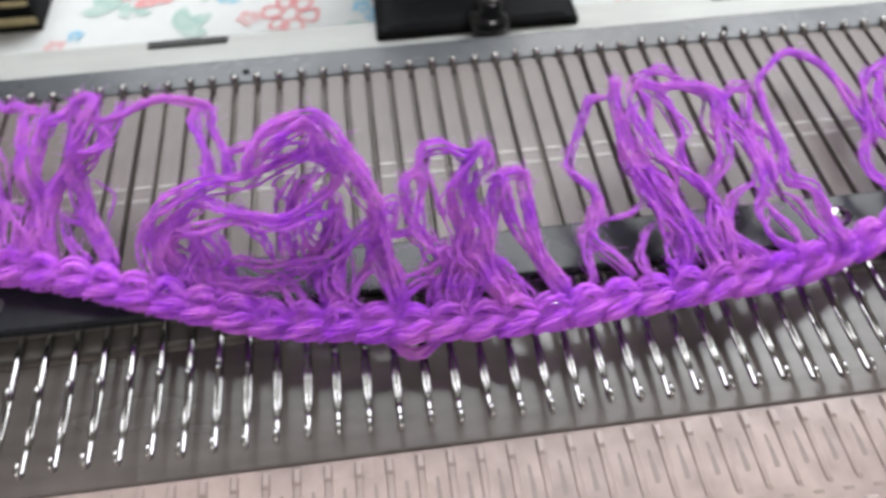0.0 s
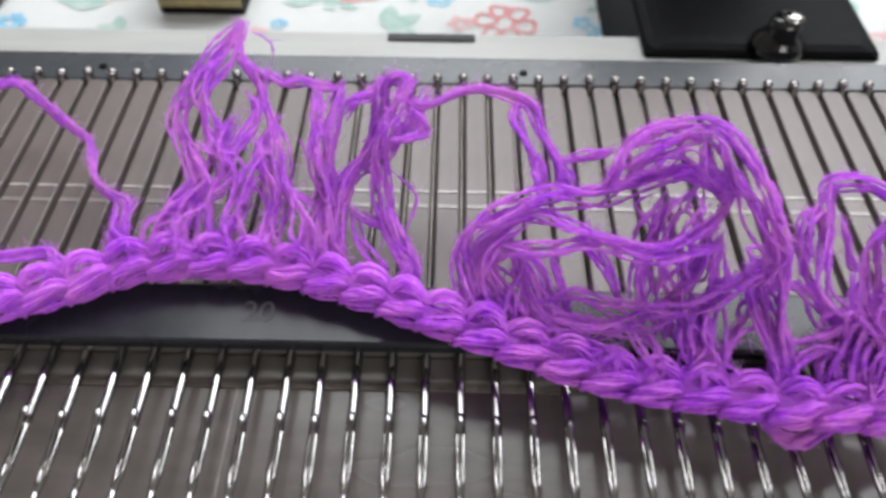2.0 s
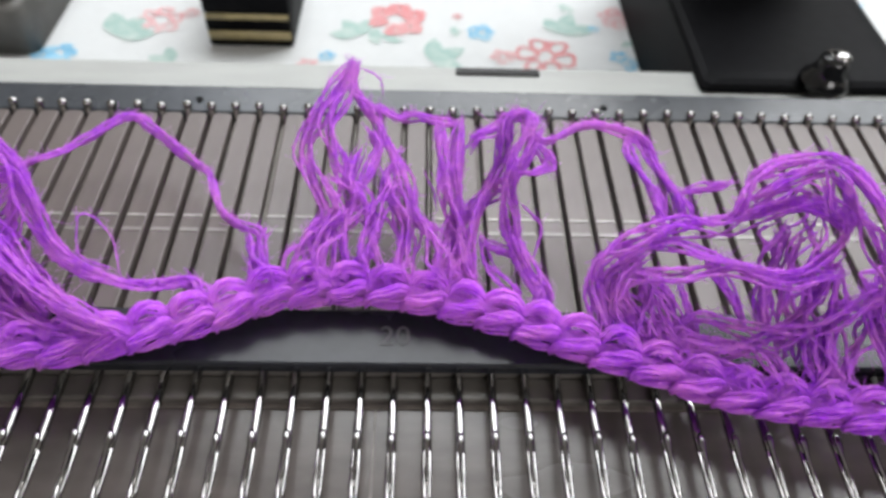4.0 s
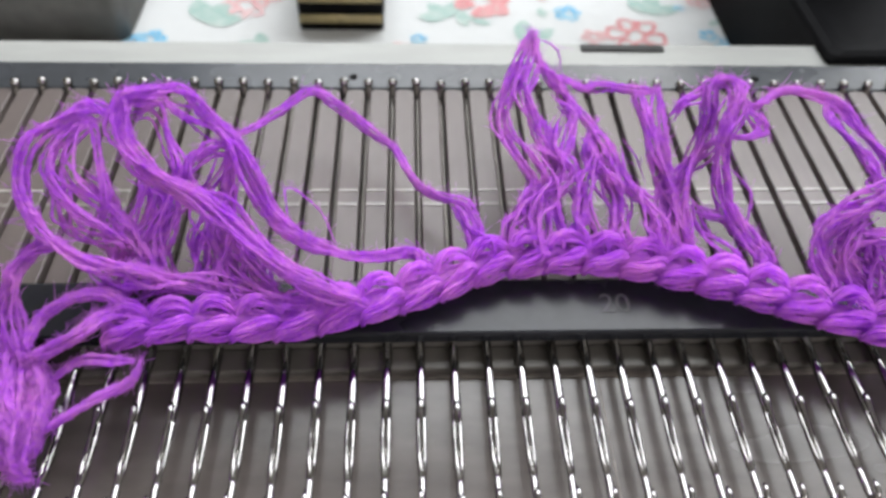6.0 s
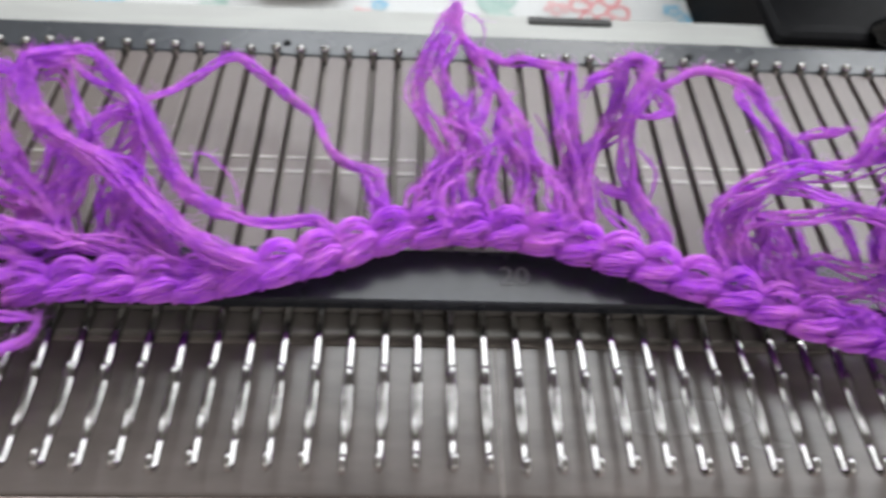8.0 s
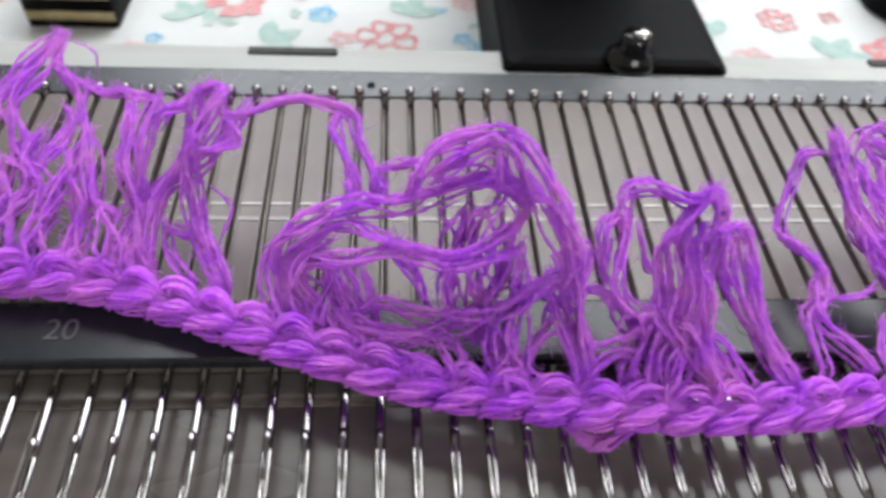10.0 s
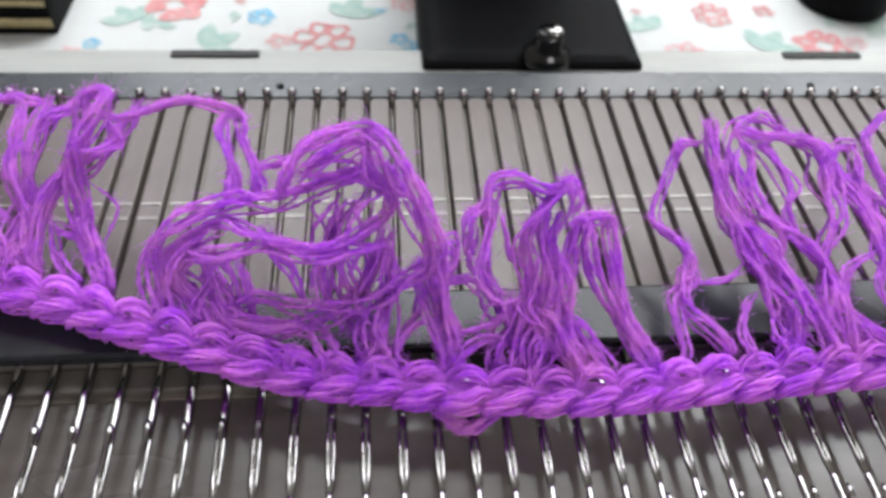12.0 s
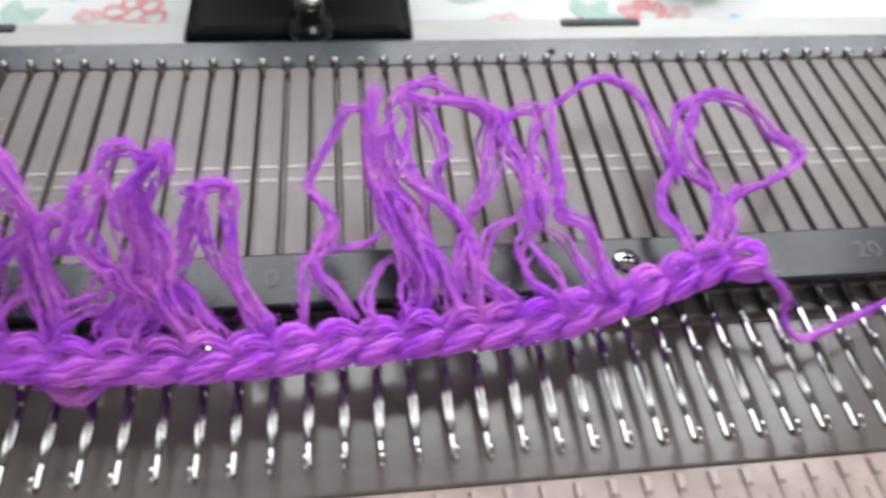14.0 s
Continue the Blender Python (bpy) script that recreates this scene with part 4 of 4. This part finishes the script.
strands("yarn_loop", 5, 2.0, 0.75, 132, [(-299, 32, 11), (-304, 29, 11), (-304, 25, 9), (-298, 22, 8)])
strands("yarn_loop", 4, 1.8, 0.55, 133, [(-278, 53, 10.5), (-278, 54, 14), (-277, 62, 17), (-273, 68, 20), (-275, 73, 23)])
strands("yarn_loop", 4, 2.2, 0.55, 134, [(-271, 50, 10.5), (-271, 53, 13), (-269, 61, 15), (-269, 70, 18), (-273, 76, 22), (-278, 77, 25)])
strands("yarn_loop", 4, 2.2, 0.55, 135, [(-259, 48, 10.5), (-258, 51, 13), (-261, 60, 15), (-258, 67, 17), (-260, 73, 21)])
strands("yarn_loop", 4, 2.2, 0.55, 136, [(-250, 45, 10.5), (-250, 47, 13), (-252, 54, 15), (-254, 62, 17), (-254, 71, 21), (-254, 81, 25)])
strands("yarn_loop", 4, 2.0, 0.55, 137, [(-242, 43, 10.5), (-242, 46, 13), (-247, 53, 14), (-251, 57, 16), (-255, 63, 19)])
strands("yarn_loop", 3, 1.8, 0.55, 138, [(-234, 45, 10.5), (-234, 46, 14), (-239, 51, 15), (-245, 56, 17), (-251, 63, 19)])
strands("yarn_loop", 4, 2.2, 0.55, 139, [(-283, 51, 15), (-276, 48, 14), (-266, 48, 14), (-254, 47, 13), (-254, 45, 10.5)])
strands("yarn_loop", 3, 2.0, 0.55, 140, [(-292, 69, 29), (-289, 61, 24), (-282, 57, 20), (-276, 56, 17)])
strands("yarn_loop", 4, 1.8, 0.55, 141, [(-179, 62, 10.5), (-179, 64, 14), (-177, 71, 17), (-171, 78, 20), (-173, 86, 22), (-170, 95, 24)])
strands("yarn_loop", 3, 1.6, 0.55, 142, [(-169, 60, 10.5), (-170, 62, 14), (-167, 73, 17), (-170, 82, 20), (-179, 87, 23)])
strands("yarn_loop", 3, 1.8, 0.55, 143, [(-156, 59, 10.5), (-157, 61, 14), (-157, 71, 17), (-160, 80, 20), (-164, 89, 22)])
strands("yarn_loop", 4, 1.8, 0.55, 144, [(-145, 58, 10.5), (-146, 60, 14), (-145, 71, 17), (-139, 80, 20), (-128, 90, 23), (-122, 103, 26)])
strands("yarn_loop", 2, 2.4, 0.55, 145, [(-180, 58, 10.5), (-179, 60, 14), (-178, 68, 17), (-175, 76, 20), (-179, 85, 23)])
strands("yarn_loop", 2, 2.2, 0.55, 146, [(-165, 56, 10.5), (-164, 58, 14), (-167, 68, 17), (-164, 78, 20), (-161, 85, 23)])
strands("yarn_loop", 2, 2.4, 0.55, 147, [(-149, 56, 10.5), (-148, 58, 14), (-148, 66, 17), (-154, 75, 20), (-157, 83, 23)])
strands("yarn_loop", 1, 2.0, 0.55, 148, [(-187, 61, 10.5), (-186, 63, 14), (-181, 72, 17), (-172, 75, 19), (-164, 83, 21)])
strands("yarn_loop", 4, 2.4, 0.55, 149, [(-111, 46, 10.5), (-111, 48, 13), (-110, 54, 15), (-106, 60, 18), (-98, 64, 22)])
strands("yarn_loop", 4, 2.6, 0.55, 150, [(-99, 39, 10.5), (-99, 42, 13), (-103, 49, 15), (-106, 55, 18), (-104, 60, 22)])
strands("yarn_loop", 4, 2.4, 0.55, 151, [(-90, 35, 10.5), (-90, 37, 13), (-94, 44, 14), (-98, 51, 16), (-100, 57, 19)])
strands("yarn_loop", 4, 2.4, 0.55, 152, [(-81, 31, 10.5), (-81, 34, 13), (-86, 39, 14), (-92, 44, 15), (-99, 46, 16)])
strands("yarn_loop", 3, 2.0, 0.55, 153, [(-72, 30, 10.5), (-72, 32, 13), (-74, 38, 14), (-85, 40, 15), (-95, 42, 16)])
strands("yarn_loop", 4, 2.6, 0.55, 154, [(-29, 29, 10.5), (-30, 32, 13), (-31, 39, 14), (-33, 44, 16), (-37, 52, 19)])
strands("yarn_loop", 4, 2.6, 0.55, 155, [(-24, 28, 10.5), (-25, 30, 13), (-24, 39, 14), (-26, 46, 16), (-23, 56, 19)])
strands("yarn_loop", 4, 2.4, 0.55, 156, [(-35, 29, 10.5), (-35, 32, 13), (-29, 38, 15), (-22, 44, 16), (-17, 52, 19)])
strands("yarn_loop", 3, 2.2, 0.55, 157, [(-15, 29, 10.5), (-15, 32, 13), (-19, 37, 14), (-23, 42, 15), (-28, 43, 16)])
strands("yarn_loop", 1, 2.0, 0.55, 158, [(-70, 64, 22), (-66, 68, 25), (-62, 72, 27), (-70, 73, 28)])
strands("yarn_loop", 1, 2.2, 0.55, 159, [(-67, 53, 18), (-62, 59, 21), (-57, 64, 24), (-59, 70, 27)])
strands("yarn_loop", 4, 1.8, 0.85, 160, [(-299, 27, 8), (-299, 19, 6), (-296, 13, 4), (-292, 10, 3), (-289, 14, 4), (-289, 21, 6), (-292, 28, 8)])
strands("yarn_loop", 4, 1.6, 0.85, 161, [(-297, 27, 9), (-297, 20, 7), (-294, 14, 5), (-291, 12, 5), (-290, 17, 6), (-292, 25, 9)])
strands("yarn_loop", 4, 1.6, 0.85, 162, [(-296, 34, 11), (-290, 29, 9), (-288, 22, 7), (-290, 15, 5)])

# ---- fuzz that stands off the yarn ----
for k in range(3500):
    s = RNG.uniform(0.001, step[-1] - 0.001)
    a = RNG.uniform(-0.3, math.pi + 0.5)
    here = np.array(cord_point(s, 0.0040 * math.cos(a), 0.0046 * math.sin(a)))
    HAIRS.append((*here, *(np.array(cord_point(s + 0.001, 0.0036 * math.cos(a), 0.0042 * math.sin(a))) - here), 0.0004))
HAIRS = np.array(HAIRS)
many = len(HAIRS)
along = HAIRS[:, 3:6] / (np.linalg.norm(HAIRS[:, 3:6], axis=1)[:, None] + 1e-9)
loose = RNG.normal(0, 1, (many, 3))
loose[:, 2] = np.abs(loose[:, 2])
root = HAIRS[:, :3] + loose / (np.linalg.norm(loose, axis=1)[:, None] + 1e-9) * HAIRS[:, 6:7] * 0.75
stray = RNG.uniform(0.08, 0.7, (many, 1)) ** 2 * 1.6
lead = along * RNG.choice((-1, 1), (many, 1)) + loose * stray
lead /= np.linalg.norm(lead, axis=1)[:, None]
bend = RNG.normal(0, 0.5, (many, 3))
long = RNG.uniform(0.0012, 0.0042, (many, 1))
side = np.cross(lead, (0.31, 0.47, 0.83))
side /= np.linalg.norm(side, axis=1)[:, None]
other = np.cross(lead, side)
fz = Shape()
points = []
for f, g, w in ((0.0, 0.0, 0.00006), (0.45, 0.06, 0.00006), (0.8, 0.18, 0.00005), (1.0, 0.35, 0.00003)):
    mid_line = root + lead * long * f + bend * long * g
    for a in (0.0, 2.094, 4.189):
        points.append(mid_line + w * (math.cos(a) * side + math.sin(a) * other))
fz.v = np.stack(points, 1).reshape(-1, 3).tolist()
for h in range(many):
    o = h * 12
    for ring in (0, 3, 6):
        for k in range(3):
            k2 = (k + 1) % 3
            fz.f.append((o + ring + k, o + ring + k2, o + ring + 3 + k2, o + ring + 3 + k))
tagged(yarn_part("fuzz", fz, "short purple fibres standing off the yarn"), kind="stuff")

# ---- pieces of the bed ----
MARK = material("pale_moulded_line", (0.40, 0.38, 0.35), 0.35, scale=500, mix=0.5)
FAINT = material("worn_moulded_line", (0.24, 0.215, 0.20), 0.3, scale=400, mix=0.45)


def rib_mesh():
    s = Shape()
    w, y0, y1, b = 0.0031, 0.0568, 0.1373, 0.0004
    ring = lambda q, z: [(-w + q, y0 + q, z), (w - q, y0 + q, z), (w - q, y1 - 0.0012, z), (w * 0.78 - q * 0.7, y1 - 0.0003 - q * 0.7, z),
                         (0, y1 - q, z), (-w * 0.78 + q * 0.7, y1 - 0.0003 - q * 0.7, z), (-w + q, y1 - 0.0012, z)]
    s.grid([ring(0, -0.0056), ring(0, -b), ring(b * 0.3, -b * 0.3), ring(b, 0)])
    return s.mesh("rib", BED, False)


rib = rib_mesh()
mark = Shape().box(-0.0028, 0.0028, 0.0911, 0.0920, 0.0, 0.00025, 0.0001).mesh("rib_mark", MARK, False)
faint = Shape().box(-0.0028, 0.0028, 0.0855, 0.0869, 0.0, 0.0002, 0.0001).mesh("rib_mark", FAINT, False)
for i in range(FIRST, LAST):
    ob = part("rib", rib, BED, bed)
    ob.location = ((i + 0.5) * PITCH, 0, UP)
    for me in (mark, faint):
        line = part("rib_mark", me, MARK, ob)


def tooth_mesh():
    """A raised rib of the comb, tall at its root and tapering towards the front."""
    s = Shape()
    prof = [(-0.0045, -0.0068), (-0.0050, -0.0056), (-0.0082, -0.0055), (-0.0092, -0.0060), (-0.0240, -0.0062), (-0.0262, -0.0068)]
    rows = []
    for x, drop in ((-0.0011, 0.0006), (-0.0007, 0.0), (0.0007, 0.0), (0.0011, 0.0006)):
        rows.append([(x, y, max(z - drop, -0.0069)) for y, z in prof])
    s.grid(rows)
    return s.mesh("comb_tooth", CLEAR, False)


def stud_mesh():
    s = Shape()
    s.box(-0.0019, 0.0019, -0.0330, -0.0300, -0.0072, -0.0048, 0.0006)
    s.box(-0.0009, 0.0009, -0.0460, -0.0331, -0.0072, -0.0056, 0.0004)
    return s.mesh("comb_stud", CLEAR, False)


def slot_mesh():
    """Thin dark bars painting the shade of the slits beside each comb rib, one wider towards its foot."""
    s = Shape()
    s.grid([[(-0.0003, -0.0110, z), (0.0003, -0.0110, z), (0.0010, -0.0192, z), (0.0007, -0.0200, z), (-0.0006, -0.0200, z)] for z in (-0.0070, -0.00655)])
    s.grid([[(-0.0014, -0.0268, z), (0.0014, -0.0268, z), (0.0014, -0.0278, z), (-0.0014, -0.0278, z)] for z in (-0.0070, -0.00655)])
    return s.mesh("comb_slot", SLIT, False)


SLIT = material("brown_grey_slit_shade", (0.24, 0.19, 0.175), 0.4, scale=300, mix=0.4)
tooth, stud, slot = tooth_mesh(), stud_mesh(), slot_mesh()
bed_part("front_comb_plate", Shape().box(X0, X1, -0.060, -0.0036, -0.0145, -0.0066, 0.0004), CLEAR, "frosted pinkish plastic comb plate")
for i in range(FIRST, LAST):
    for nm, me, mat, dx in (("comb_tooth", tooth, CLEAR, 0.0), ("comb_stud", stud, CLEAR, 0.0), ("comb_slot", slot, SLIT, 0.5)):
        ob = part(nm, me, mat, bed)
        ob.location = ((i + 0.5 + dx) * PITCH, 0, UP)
